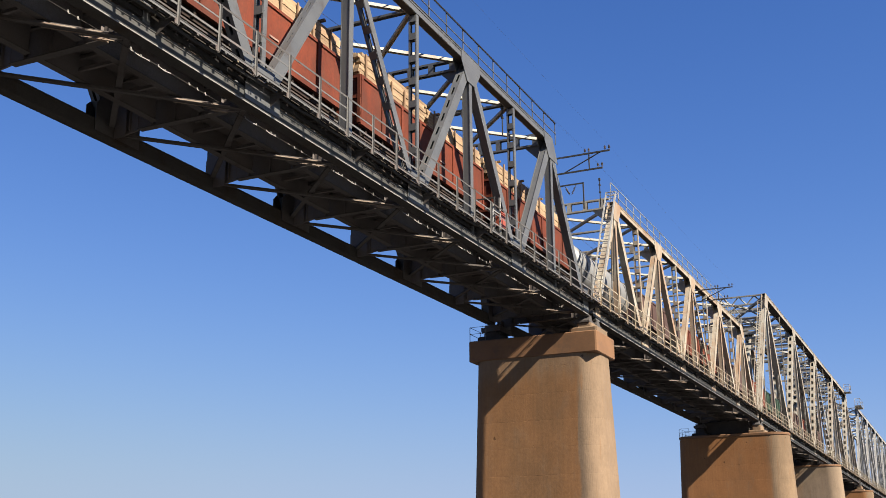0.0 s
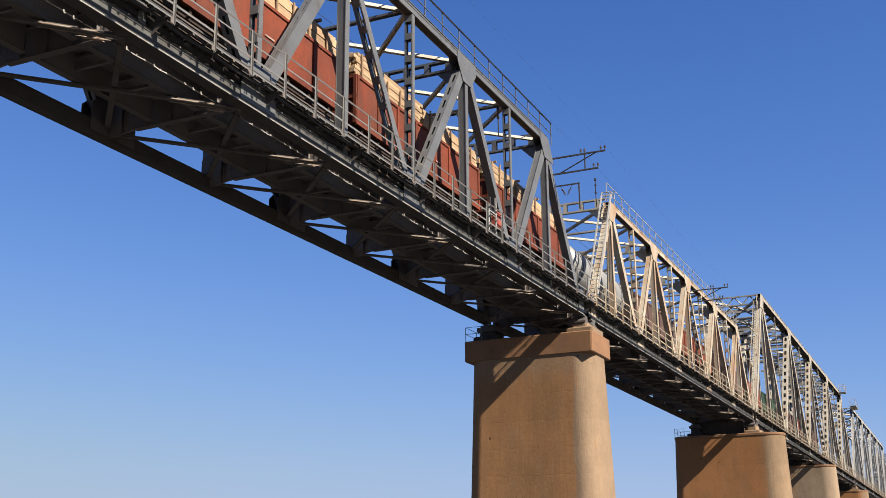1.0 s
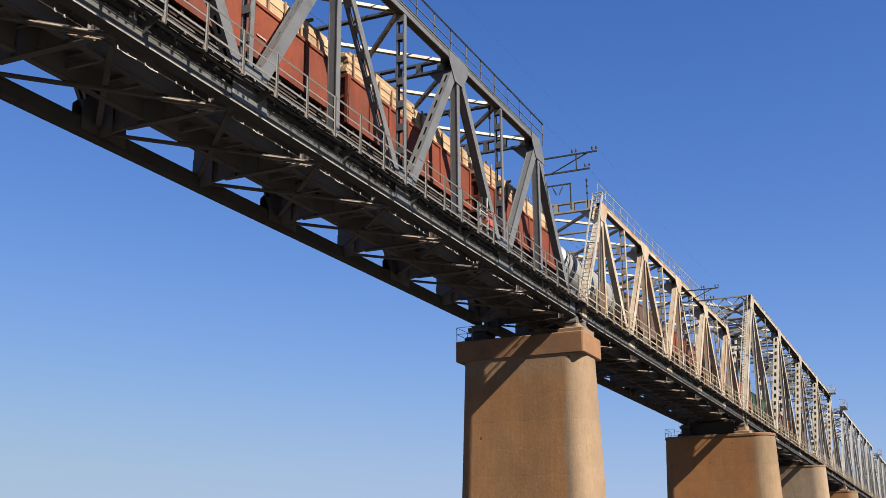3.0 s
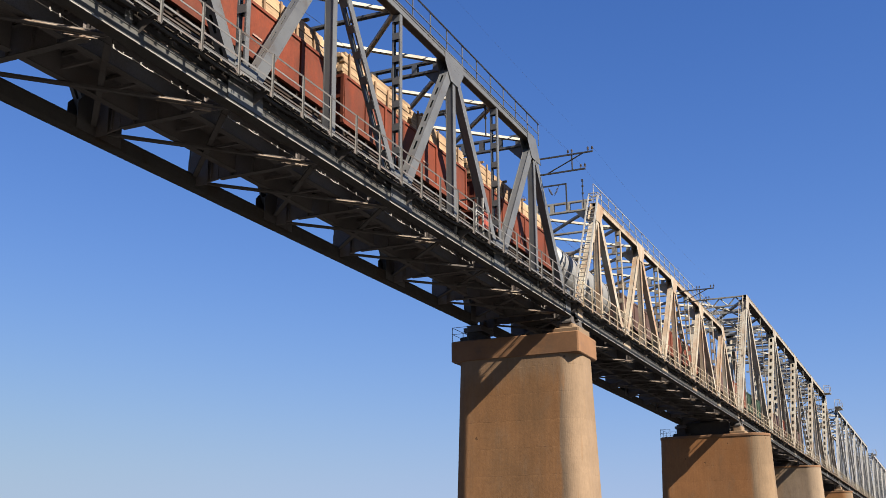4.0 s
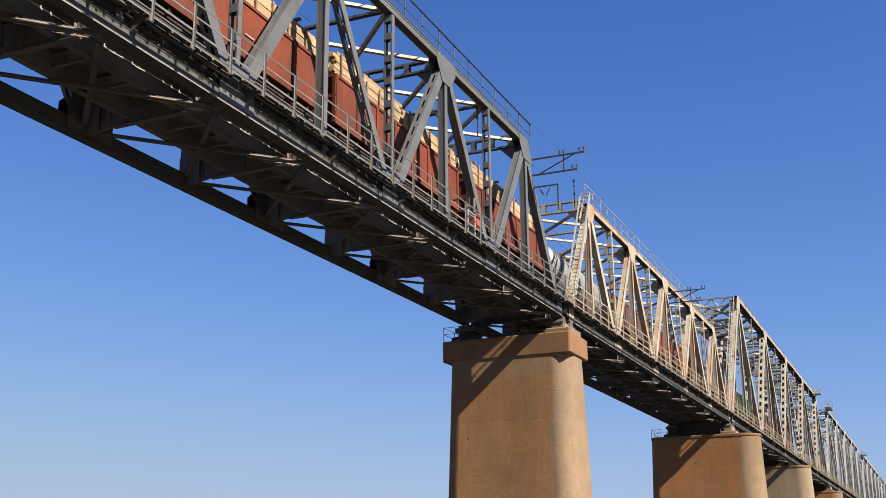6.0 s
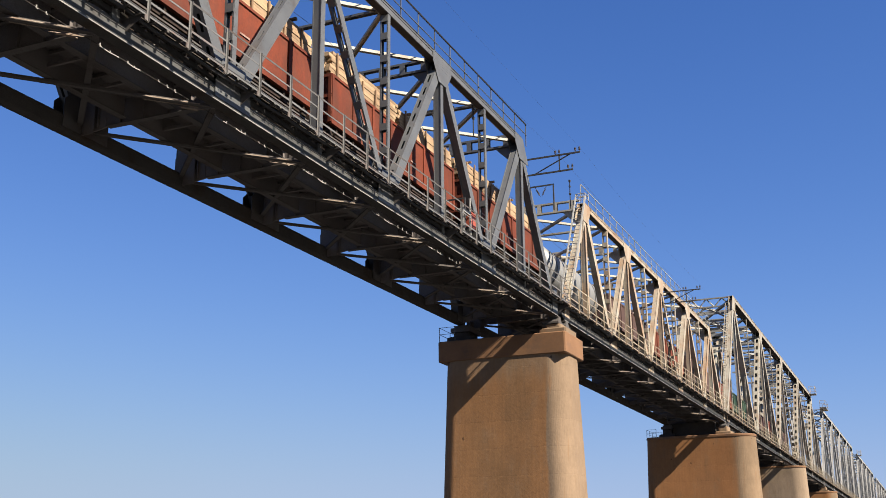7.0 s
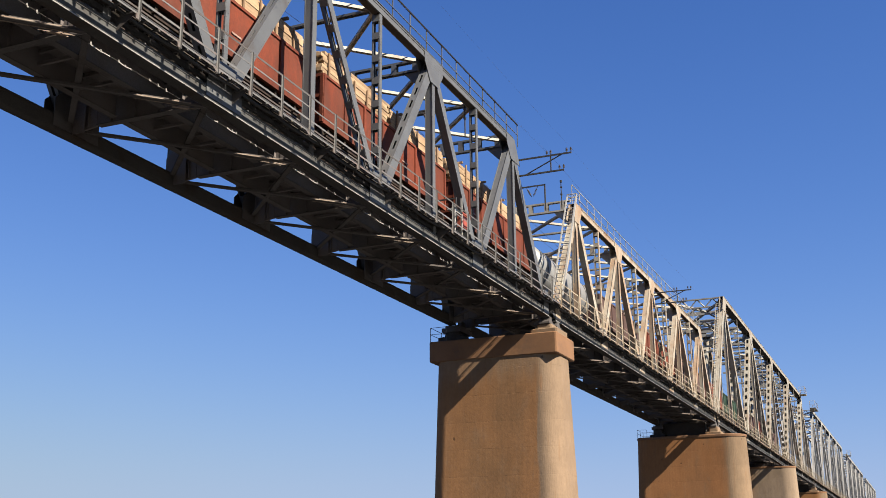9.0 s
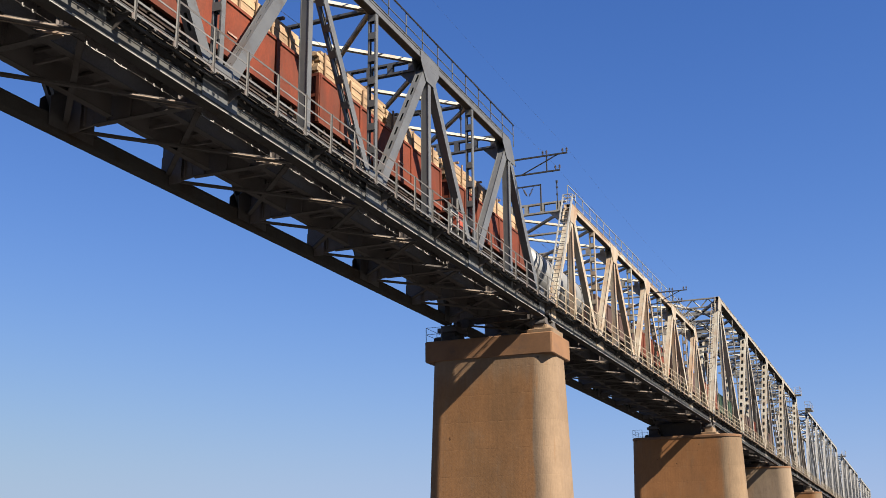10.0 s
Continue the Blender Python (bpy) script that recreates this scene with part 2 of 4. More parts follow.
# ---- mesh tools ----
class Geo:
    """Vertices and faces gathered for one mesh."""

    def __init__(self):
        self.v, self.f = [], []

    def box(self, x0, x1, y0, y1, z0, z1, m=None):
        n = len(self.v)
        c = [Vector((x, y, z)) for x in (x0, x1) for y in (y0, y1) for z in (z0, z1)]
        self.v += [m @ p for p in c] if m else c
        flip = m is not None and m.determinant() < 0
        for q in ((0, 1, 3, 2), (4, 6, 7, 5), (0, 4, 5, 1), (2, 3, 7, 6), (0, 2, 6, 4), (1, 5, 7, 3)):
            self.f.append([n + i for i in (reversed(q) if flip else q)])
        return self

    def prism(self, outline, y0, y1, m=None):
        """An outline in x and z, drawn out along y."""
        n, k = len(self.v), len(outline)
        pts = [Vector((x, y, z)) for y in (y0, y1) for x, z in outline]
        self.v += [m @ p for p in pts] if m else pts
        self.f.append([n + i for i in range(k)])
        self.f.append([n + k + i for i in reversed(range(k))])
        for i in range(k):
            j = (i + 1) % k
            self.f.append([n + j, n + i, n + k + i, n + k + j])
        return self

    def rod(self, a, b, r, sides=8):
        a, b = Vector(a), Vector(b)
        q = (b - a).to_track_quat("Z", "Y").to_matrix()
        n = len(self.v)
        for e in (a, b):
            for i in range(sides):
                w = 2 * math.pi * i / sides
                self.v.append(e + q @ Vector((r * math.cos(w), r * math.sin(w), 0)))
        for i in range(sides):
            j = (i + 1) % sides
            self.f.append([n + i, n + j, n + sides + j, n + sides + i])
        self.f.append([n + i for i in reversed(range(sides))])
        self.f.append([n + sides + i for i in range(sides)])
        return self

    def loft(self, rings):
        """Closed rings of equal count, joined one to the next and capped."""
        n, k = len(self.v), len(rings[0])
        for r in rings:
            self.v += [Vector(p) for p in r]
        for s in range(len(rings) - 1):
            for i in range(k):
                j = (i + 1) % k
                self.f.append([n + s * k + i, n + s * k + j, n + s * k + k + j, n + s * k + k + i])
        self.f.append([n + i for i in reversed(range(k))])
        self.f.append([n + (len(rings) - 1) * k + i for i in range(k)])
        return self

    def rivets(self, a, b, out, step, r=0.018):
        """A row of low rivet heads from a to b on a face whose normal is out."""
        a, b, out = Vector(a), Vector(b), Vector(out).normalized()
        u = (b - a).normalized()
        w = out.cross(u)
        k = max(1, int((b - a).length / step))
        for i in range(k + 1):
            c = a + (b - a) * (i / k)
            n = len(self.v)
            self.v += [c + u * r, c + w * r, c - u * r, c - w * r, c + out * r * 0.8]
            self.f += [[n, n + 1, n + 4], [n + 1, n + 2, n + 4], [n + 2, n + 3, n + 4], [n + 3, n, n + 4]]
        return self

    def mesh(self, name):
        me = bpy.data.meshes.new(name)
        me.from_pydata([tuple(p) for p in self.v], [], self.f)
        me.update()
        return me


def part(name, geo, mat, parent, label="", smooth=False):
    me = geo.mesh(name) if isinstance(geo, Geo) else geo
    if mat is not None and not me.materials:
        me.materials.append(mat)
    if smooth:
        me.polygons.foreach_set("use_smooth", [True] * len(me.polygons))
    ob = new(name, me)
    ob.parent = parent
    if label:
        ob["label"] = label
    return ob


def thing(name, at, label, category, group="", kind=""):
    ob = new(name)
    ob.matrix_world = Matrix.Translation(at)
    return tagged(ob, label, category, group, kind)


def along(a, b):
    """A frame with x from a to b in the truss plane and y across the bridge."""
    a, b = Vector(a), Vector(b)
    u = (b - a).normalized()
    v = Vector((0, 1, 0))
    w = u.cross(v).normalized()
    v = w.cross(u)
    m = Matrix((u, v, w)).transposed().to_4x4()
    m.translation = a
    return m, (b - a).length


# ---- truss members: local x along the member, y across from 0 to d, z in the truss plane ----
def member(style, a, b, d, w, rivet=False, slot=0.07):
    g = Geo()
    m, n = along(a, b)
    h = w / 2
    t = 0.025
    if style == "solid":  # closed box of plates with proud flange edges
        g.box(0, n, 0, t, -h, h, m).box(0, n, d - t, d, -h, h, m)
        for s in (-1, 1):
            g.box(0, n, t, d - t, s * (h - 0.05) - t / 2, s * (h - 0.05) + t / 2, m)
    elif style == "plated":  # two flanges with face plates set just behind their edges
        g.box(0, n, 0, 0.03, -h, h, m).box(0, n, d - 0.03, d, -h, h, m)
        for s in (-1, 1):
            z0, z1 = sorted((s * (h - 0.018), s * (h - 0.04)))
            g.box(0, n, 0.03, d - 0.03, z0, z1, m)
    elif style == "slotted":  # box whose cover plates have a row of slots
        g.box(0, n, 0, t, -h, h, m).box(0, n, d - t, d, -h, h, m)
        for s in (-1, 1):
            z0, z1 = s * (h - 0.02) - t / 2, s * (h - 0.02) + t / 2
            if s < 0:
                g.box(0, n, t, d - t, z0, z1, m)
                continue
            g.box(0, n, t, d * (0.5 - slot), z0, z1, m).box(0, n, d * (0.5 + slot), d - t, z0, z1, m)
            k = int(n / 0.95)
            for i in range(k + 1):
                x = n * i / k
                g.box(max(0, x - 0.22), min(n, x + 0.22), d * (0.5 - slot), d * (0.5 + slot), z0, z1, m)
    elif style == "battened":  # two channels tied by batten plates
        for y0, y1, yf in ((0, t, 0.07), (d - t, d, d - 0.07)):
            g.box(0, n, y0, y1, -h, h, m)
            for s in (-1, 1):
                lo, hi = sorted((y1 if y0 == 0 else yf, yf if y0 == 0 else y0))
                g.box(0, n, lo, hi, s * h - (t if s > 0 else 0), s * h + (0 if s > 0 else t), m)
        k = int(n / 0.95)
        for i in range(k + 1):
            x = min(max(n * i / k, 0.2), n - 0.2)
            for s in (-1, 1):
                g.box(x - 0.15, x + 0.15, 0.02, d - 0.02, s * (h + 0.012) - 0.012, s * (h + 0.012) + 0.012, m)
    elif style == "perforated":  # box whose cover plates have square hand holes
        g.box(0, n, 0, t, -h, h, m).box(0, n, d - t, d, -h, h, m)
        k = int(n / 1.2)
        for s in (-1, 1):
            z0, z1 = sorted((s * h, s * (h - t)))
            if s < 0:
                g.box(0, n, t, d - t, z0, z1, m)
                continue
            g.box(0, n, t, d * 0.27, z0, z1, m).box(0, n, d * 0.73, d - t, z0, z1, m)
            for i in range(k + 1):
                x = n * i / k
                g.box(max(0, x - 0.30), min(n, x + 0.30), d * 0.27, d * 0.73, z0, z1, m)
    if rivet:
        for s in (-1, 1):
            e = s * (h - 0.06)
            g.rivets(m @ Vector((0.3, 0, e)), m @ Vector((n - 0.3, 0, e)), (0, -1, 0), 0.16)
            if style in ("plated", "battened"):
                g.rivets(m @ Vector((0.3, 0.03, s * h)), m @ Vector((n - 0.3, 0.03, s * h)), m.to_3x3() @ Vector((0, 0, s)), 0.16)
    return g


MID = 2.905   # middle of the track
NEAR_Y, FAR_Y = -0.19, 5.59   # outer face of the near truss, inner face of the far one
NEAR_IN = 0.22               # inner face of the near truss


def truss(span, x0, n, p, H, near, mat, dark, rivet, big=1.0, web="a"):
    """One plane of the truss, as parts of the span: chords, posts, hangers, diagonals, gussets."""
    y0, CH = (NEAR_Y, NEAR_IN - NEAR_Y) if near else (FAR_Y, 0.41)
    low, tall = (-0.14, 0.45) if near else (-0.175, 0.505)  # bottom chord: underside and height
    c = 0.38 * big  # chord depth
    L = n * p
    zt, zb = H - c / 2 - 0.1 * big, low + 0.31
    # bottom chord in lengths of two panels, with flange angles
    for i in range(0, n, 2):
        a, b = x0 + i * p, x0 + min(n, i + 2) * p
        ya, yb = y0, y0 + CH
        g = Geo().box(a + 0.004, b - 0.004, ya + 0.02, ya + 0.045, low, low + tall).box(a + 0.004, b - 0.004, yb - 0.045, yb - 0.02, low, low + tall)
        for z in (low, low + tall - 0.09):
            g.box(a + 0.004, b - 0.004, ya, ya + 0.02, z, z + 0.09).box(a + 0.004, b - 0.004, yb - 0.02, yb, z, z + 0.09)
        g.box(a + 0.004, b - 0.004, ya + 0.045, yb - 0.045, low + tall - 0.11, low + tall - 0.09)
        g.box(a + 0.004, b - 0.004, ya + 0.045, yb - 0.045, low + 0.02, low + 0.04)
        g.box(a - 0.5, a + 0.5, y0 - 0.018, y0, low + 0.1, low + tall - 0.1)  # splice plate
        if rivet:
            for z in (low + 0.045, low + tall - 0.045):
                g.rivets((a + 0.1, y0, z), (b - 0.1, y0, z), (0, -1, 0), 0.13)
            for z in (low + 0.15, low + 0.22, low + 0.29):
                g.rivets((a - 0.45, y0 - 0.018, z), (a + 0.45, y0 - 0.018, z), (0, -1, 0), 0.13)
        # far chord is coloured black to stand for its shade
        part("bottom_chord", g, CHORD if near else SHADE_BLACK, span)
        if near:
            # pale strip paints the bright sunlit line along the chord's lower edge
            part("edge_angle", Geo().box(a + 0.01, b - 0.01, ya - 0.006, ya - 0.0005, low - 0.004, low + 0.022).box(a + 0.01, b - 0.01, ya - 0.0005, ya + 0.003, low - 0.004, low - 0.001), PALER, span, "pale strip coloured in as the chord's sunlit lower edge")
            # black plate colours in the shade under the bottom chord
            part("soffit_plate", Geo().box(a + 0.004, b - 0.004, ya + 0.004, yb, low - 0.014, low - 0.002), SHADE_BLACK, span, "plate under the bottom chord, coloured black to stand for shade")
    # top chord
    for i in range(1, n - 1, 2):
        a, b = x0 + i * p, x0 + min(n - 1, i + 2) * p
        g = Geo().box(a + 0.004, b - 0.004, y0 + 0.02, y0 + 0.05, H - c, H).box(a + 0.004, b - 0.004, y0 + CH - 0.05, y0 + CH - 0.02, H - c, H)
        g.box(a + 0.004, b - 0.004, y0 - 0.03, y0 + CH + 0.03, H, H + 0.03)
        g.box(a + 0.004, b - 0.004, y0, y0 + 0.02, H - 0.1, H).box(a + 0.004, b - 0.004, y0, y0 + 0.02, H - c, H - c + 0.1)
        # shade under the top chord is put into this black plate
        part("soffit_plate", Geo().box(a + 0.004, b - 0.004, y0 + 0.05, y0 + CH - 0.05, H - c + 0.002, H - c + 0.03), SHADE_BLACK, span, "plate under the top chord, coloured black to stand for shade")
        if web == "b":
            # wider black strip paints the deep shade below the tall spans' chord
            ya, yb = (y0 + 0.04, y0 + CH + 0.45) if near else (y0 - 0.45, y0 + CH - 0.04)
            part("soffit_flange", Geo().box(a + 0.004, b - 0.004, ya, yb, H - c - 0.022, H - c - 0.002), SHADE_BLACK, span, "wide strip under the top chord, coloured black to stand for shade")
        if rivet:
            for z in (H - 0.05, H - c + 0.05):
                g.rivets((a + 0.1, y0, z), (b - 0.1, y0, z), (0, -1, 0), 0.16)
        part("top_chord", g, mat, span)
    tops = [x0 + p * i for i in range(1, n, 2)]
    feet = [x0 + p * i for i in range(0, n + 1, 2)]
    mid = x0 + L / 2
    wide = 0.62 if web == "b" else CH - 0.04  # depth of the diagonals across the bridge
    yd = y0 + 0.02 if near else y0 + CH - 0.02 - wide
    for i, x in enumerate(tops):
        part("hanger", member({"a": "plated", "b": "solid", "c": "solid"}[web], (x, y0 + 0.02, low + tall), (x, y0 + 0.02, H - c), CH - 0.04, 0.3 * big, rivet), mat, span)
        for s, f in ((-1, feet[i]), (1, feet[i + 1])):
            end = f in (feet[0], feet[-1])
            outer = abs(x + f - 2 * mid) / 2
            if end:
                style, w = "solid", 0.48 * big
            elif web == "b" and s < 0:
                style, w = "perforated", 0.5 * big
            elif outer > L * 0.31:
                style, w = "solid", 0.52 * big
            elif outer > L * 0.24:
                style, w = "solid", 0.42 * big
            elif outer > L * 0.1 or s < 0:
                style, w = ("plated" if mat is CREAM else "slotted"), 0.5 * big
            else:
                style, w = "battened", 0.36 * big
            if end:
                part("end_post", member(style, (f - s * 0.35, yd - 0.01, zb), (x - s * 0.2, yd - 0.01, zt - 0.18 * big), wide + 0.02, w, rivet), mat, span)
            else:
                part("diagonal", member(style, (f, yd, zb), (x, yd, zt), wide, w, rivet, 0.07 if outer < L * 0.1 else 0.14), mat, span)
    for f in feet[1:-1]:
        slim = 0.14 if web == "b" else 0.0  # slim upright bars in the perforated spans
        part("post", member({"a": "battened", "b": "solid", "c": "solid"}[web], (f, y0 + 0.02 + slim, low + tall), (f, y0 + 0.02 + slim, H - c), CH - 0.04 - 2 * slim, {"a": 0.22, "b": 0.12, "c": 0.4}[web] * big, rivet), mat, span)
    if web != "a":  # slim hangers at the half panels of the tall spans
        for i in range(2 * n):
            if i % 2:
                x = x0 + i * p / 2
                part("sub_hanger", member("solid", (x, y0 + 0.14, low + tall), (x, y0 + 0.14, H * (0.5 if 0 < i < 2 * n - 1 else 0.42)), 0.13, 0.16), mat, span)
    # gusset plates, outer and inner
    for x in tops:
        k = 1.05 * big
        edge = x == tops[0] or x == tops[-1]
        out = -1 if x == tops[0] else 1
        shape = [(x - k, H - 0.02), (x - k, H - c - 0.15), (x - 0.45 * big, H - c - 0.95 * big), (x + 0.45 * big, H - c - 0.95 * big), (x + k, H - c - 0.15), (x + k, H - 0.02)]
        if edge:
            drop = c + 0.95 * big - 0.02
            slope = [(x + out * 0.22 * big, H - 0.02), (x + out * (0.22 * big + drop * p / H), H - 0.02 - drop)]
            inner = [(x - out * 0.45 * big, H - c - 0.95 * big), (x - out * k, H - c - 0.15), (x - out * k, H - 0.02)]
            shape = slope + inner
            if out > 0:
                shape = shape[::-1]
        g = Geo()
        for y in (y0 - 0.022, y0 + CH + 0.002):
            g.prism(shape, y, y + 0.02)
        if rivet and not edge:
            for dz in (0.1, 0.2, 0.34, 0.46, 0.62):
                g.rivets((x - k + 0.12, y0 - 0.022, H - dz), (x + k - 0.12, y0 - 0.022, H - dz), (0, -1, 0), 0.15)
        part("gusset_plate", g, mat, span)
    for f in feet:
        k = (0.95 if near else 1.07) * big
        lo = max(x0, f - k)
        hi = min(x0 + L, f + k)
        g = Geo()
        for y in (y0 - 0.022, y0 + CH + 0.002):
            g.prism([(lo, low + 0.1), (hi, low + 0.1), (hi, low + (0.65 if near else 1.05)), (min(hi, f + 0.6), low + 1.5 * big), (max(lo, f - 0.6), low + 1.5 * big), (lo, low + (0.65 if near else 1.05))], y, y + 0.02)
        # far gussets take the dark tone to stand in for shade
        part("gusset_plate", g, mat if near else dark, span)


def floor_system(span, x0, n, p, dark, fine):
    """Floor beams, stringers and lower bracing under the track."""
    L = n * p
    k = round(L / 5.5)
    for i in range(k + 1):
        x = x0 + 5.5 * i
        x = min(max(x, x0 + 0.2), x0 + L - 0.2)
        g = Geo().box(x - 0.012, x + 0.012, NEAR_IN + 0.002, FAR_Y - 0.002, 0.12, 1.02)
        g.box(x - 0.13, x + 0.13, NEAR_IN + 0.002, FAR_Y - 0.002, 1.02, 1.045)
        for y in (1.3, 2.2, 3.15, 4.1, 5.0):
            g.box(x - 0.12, x + 0.12, y - 0.01, y + 0.01, 0.125, 1.02)
        # curved end brackets, rising at the trusses
        for s in (-1, 1):
            edge = NEAR_IN + 0.002 if s < 0 else FAR_Y - 0.002
            pts = [(0, -0.02), (0, 1.9)] + [(0.85 * (1 - math.cos(w)) ** 1.0 + 0.05, 1.9 - 0.9 * math.sin(w)) for w in (0.3, 0.7, 1.1, 1.5)] + [(0.9, 0.1)]
            m = Matrix(((0, 1, 0, x), (-s, 0, 0, edge), (0, 0, 1, 0), (0, 0, 0, 1)))
            g.prism(pts, -0.03, 0.03, m)
            if s > 0:  # plate added in front of the far truss to hide the sky-lit hanger
                g.prism([(-0.405, -0.1), (-0.405, 1.0), (-0.12, 1.28), (0.5, 1.3), (0.5, -0.1)], -0.172, -0.160, m)
        beam = part("floor_beam", g, dark, span)
        # underside flange is coloured darker in place of shade
        part("bottom_flange", Geo().box(x - 0.13, x + 0.13, NEAR_IN + 0.95, FAR_Y - 0.95, 0.092, 0.12), BRACE, beam, "bottom flange coloured darker to stand for shade")
    for y in (MID - 0.95, MID + 0.95):
        for i in range(k):
            g = Geo()
            a, b = x0 + 5.5 * i + 0.2, x0 + 5.5 * (i + 1) - 0.2
            g.box(a, b, y - 0.012, y + 0.012, 0.22, 1.08).box(a, b, y - 0.13, y + 0.13, 1.08, 1.1)
            bar = part("stringer", g, dark, span)
            # stringer flange darkened the same way, against the bounce from below
            part("bottom_flange", Geo().box(a, b, y - 0.13, y + 0.13, 0.195, 0.22), BRACE, bar, "bottom flange coloured darker to stand for shade")
    for i in range(k):
        a = x0 + 5.5 * i
        for f in (0.33, 0.67):
            x = a + 5.5 * f
            g = Geo().box(x - 0.05, x + 0.05, MID - 0.93, MID + 0.93, 0.5, 0.6).box(x - 0.05, x + 0.05, MID - 0.93, MID + 0.93, 0.9, 1.0)
            part("cross_frame", g, dark, span)
    for i in range(k):  # sheets added under the sleepers to stop sun leaking through
        a, b = x0 + 5.5 * i + 0.14, x0 + 5.5 * (i + 1) - 0.14
        for ya, yb in ((MID - 2.08, MID - 1.1), (MID - 0.8, MID + 0.8), (MID + 1.1, MID + 2.08)):
            part("deck_sheet", Geo().box(a, b, ya, yb, 1.05, 1.058), dark, span)
    for i in range(n if fine else 0):
        a, b = x0 + p * i, x0 + p * (i + 1)
        for s in (0, 1):
            ya, yb = (0.45, 5.86) if s else (5.86, 0.45)
            g = Geo()
            A, B = Vector((a, ya, 0.02 + 0.02 * ya)), Vector((b, yb, 0.02 + 0.02 * yb))
            u = (B - A).normalized()
            v = Vector((-u.y, u.x, 0)).normalized()
            m = Matrix((u, v, u.cross(v))).transposed().to_4x4()
            m.translation = A + Vector((0, 0, 0.11 * s))
            n2 = (B - A).length
            g.box(0, n2, -0.09, 0.09, 0, 0.015, m)
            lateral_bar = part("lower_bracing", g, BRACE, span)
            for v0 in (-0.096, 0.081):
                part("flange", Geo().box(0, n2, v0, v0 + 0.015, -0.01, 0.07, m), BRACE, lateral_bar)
            # end angles and wing plates at the near truss, coloured pale as sunlit strips
            if not s and i != 7:
                q0, q1 = n2 - 2.2, n2 - 0.5
                for v0, za in ((-0.165, -0.025), (0.10, -0.03)):
                    part("end_angle", Geo().box(q0, q1, v0, v0 + 0.02, za, za + 0.034, m), FLANGE, lateral_bar, "end angle coloured pale as a sunlit strip")
                part("end_gusset", Geo().prism([(q1 - 0.75, -0.02), (q1 - 0.1, -0.03), (q1 + 0.25, -0.01), (q1 - 0.1, 0.03)], 0.26, 0.27, m).prism([(q1 - 0.55, -0.01), (q1 + 0.05, -0.02), (q1 + 0.05, 0.01)], 0.40, 0.405, m).box(q1 - 0.5, q1, 0.27, 0.40, -0.006, 0.0, m), FLANGE, lateral_bar, "gusset plate coloured pale as if sunlit")


def top_bracing(span, x0, n, p, H, mat, fine, big=1.0, lateral=None):
    """Struts, sway frames and crossed laterals between the top chords."""
    xs = [x0 + p * i for i in range(1, n)]
    for i, x in enumerate(xs):
        sway = i % 2 == 0
        portal = i in (0, len(xs) - 1)
        if big > 1:
            z, deep = (H - 0.1 if portal else H - 0.3), (0.95 if portal else 0.62)
        else:
            z, deep = (H + 0.28, 0.62) if portal else (H + 0.07, 0.50) if sway else (H - 0.1, 0.26)
        g = Geo()
        if portal and big > 1:
            ya, yb = NEAR_IN, FAR_Y
            for zz in (z, z - 1.0, z - 2.7, z - 3.3):
                g.box(x - 0.12, x + 0.12, ya, yb, zz - 0.07, zz + 0.07)
            for hi, lo, cells in ((z, z - 1.0, 6), (z - 2.7, z - 3.3, 8)):
                for j in range(cells):
                    za, zb = (hi, lo) if j % 2 else (lo, hi)
                    g.rod((x, ya + (yb - ya) * j / cells, za), (x, ya + (yb - ya) * (j + 1) / cells, zb), 0.07, 4)
            for s in (-1, 1):
                e = ya if s < 0 else yb
                g.rod((x, e, z - 2.7), (x, MID, z - 1.0), 0.1, 4).rod((x, e, z - 4.9), (x, e - s * 1.6, z - 3.3), 0.09, 4)
            part("portal_beam", g, mat, span)
            continue
        for zz in (z, z - deep) if sway or portal else (z,):
            g.box(x - 0.13, x + 0.13, NEAR_IN, FAR_Y, zz, zz + 0.02)
            g.box(x - 0.13, x - 0.11, NEAR_IN, FAR_Y, zz - 0.08, zz).box(x + 0.11, x + 0.13, NEAR_IN, FAR_Y, zz - 0.08, zz)
        if sway or portal:
            for j in range(5):
                y = NEAR_IN + 0.5 + j * (FAR_Y - NEAR_IN - 1.0) / 4
                for s in (-0.13, 0.11):
                    g.box(x + s, x + s + 0.02, y - 0.13, y + 0.13, z - deep + 0.02, z - 0.08)
            # knee brackets
            for s in (-1, 1):
                e = NEAR_IN if s < 0 else FAR_Y
                m = Matrix(((0, 1, 0, x), (-s, 0, 0, e), (0, 0, 1, 0), (0, 0, 0, 1)))
                g.prism([(0, z - deep - 1.1), (0.12, z - deep - 1.1), (1.1, z - deep - 0.12), (1.1, z - deep - 0.1), (0, z - deep - 0.1)], -0.012, 0.012, m)
        part("portal_beam" if portal else "sway_frame" if sway else "top_strut", g, mat if mat is GREY else lateral, span)
    z = H - 0.3 if big > 1 else H - 0.08
    if big > 1 and fine:  # light struts at the half panels and a lower row
        for a, b in zip(xs, xs[1:]):
            for x, zz in (((a + b) / 2, z - 0.1), ((a + b) / 2, z - 1.5), (b - 0.5, z - 1.9), (a + 0.5, z - 3.2), (a + p * 0.25, z - 0.9), (a + p * 0.75, z - 2.5)):
                part("light_strut", Geo().box(x - 0.1, x + 0.1, NEAR_IN + 0.01, FAR_Y - 0.01, zz - 0.22, zz), lateral, span)
    for a, b in zip(xs, xs[1:]):
        for s in (0, 1):
            ya, yb = (NEAR_IN, FAR_Y) if s else (FAR_Y, NEAR_IN)
            A, B = Vector((a, ya, z - 0.16 * s)), Vector((b, yb, z - 0.16 * s))
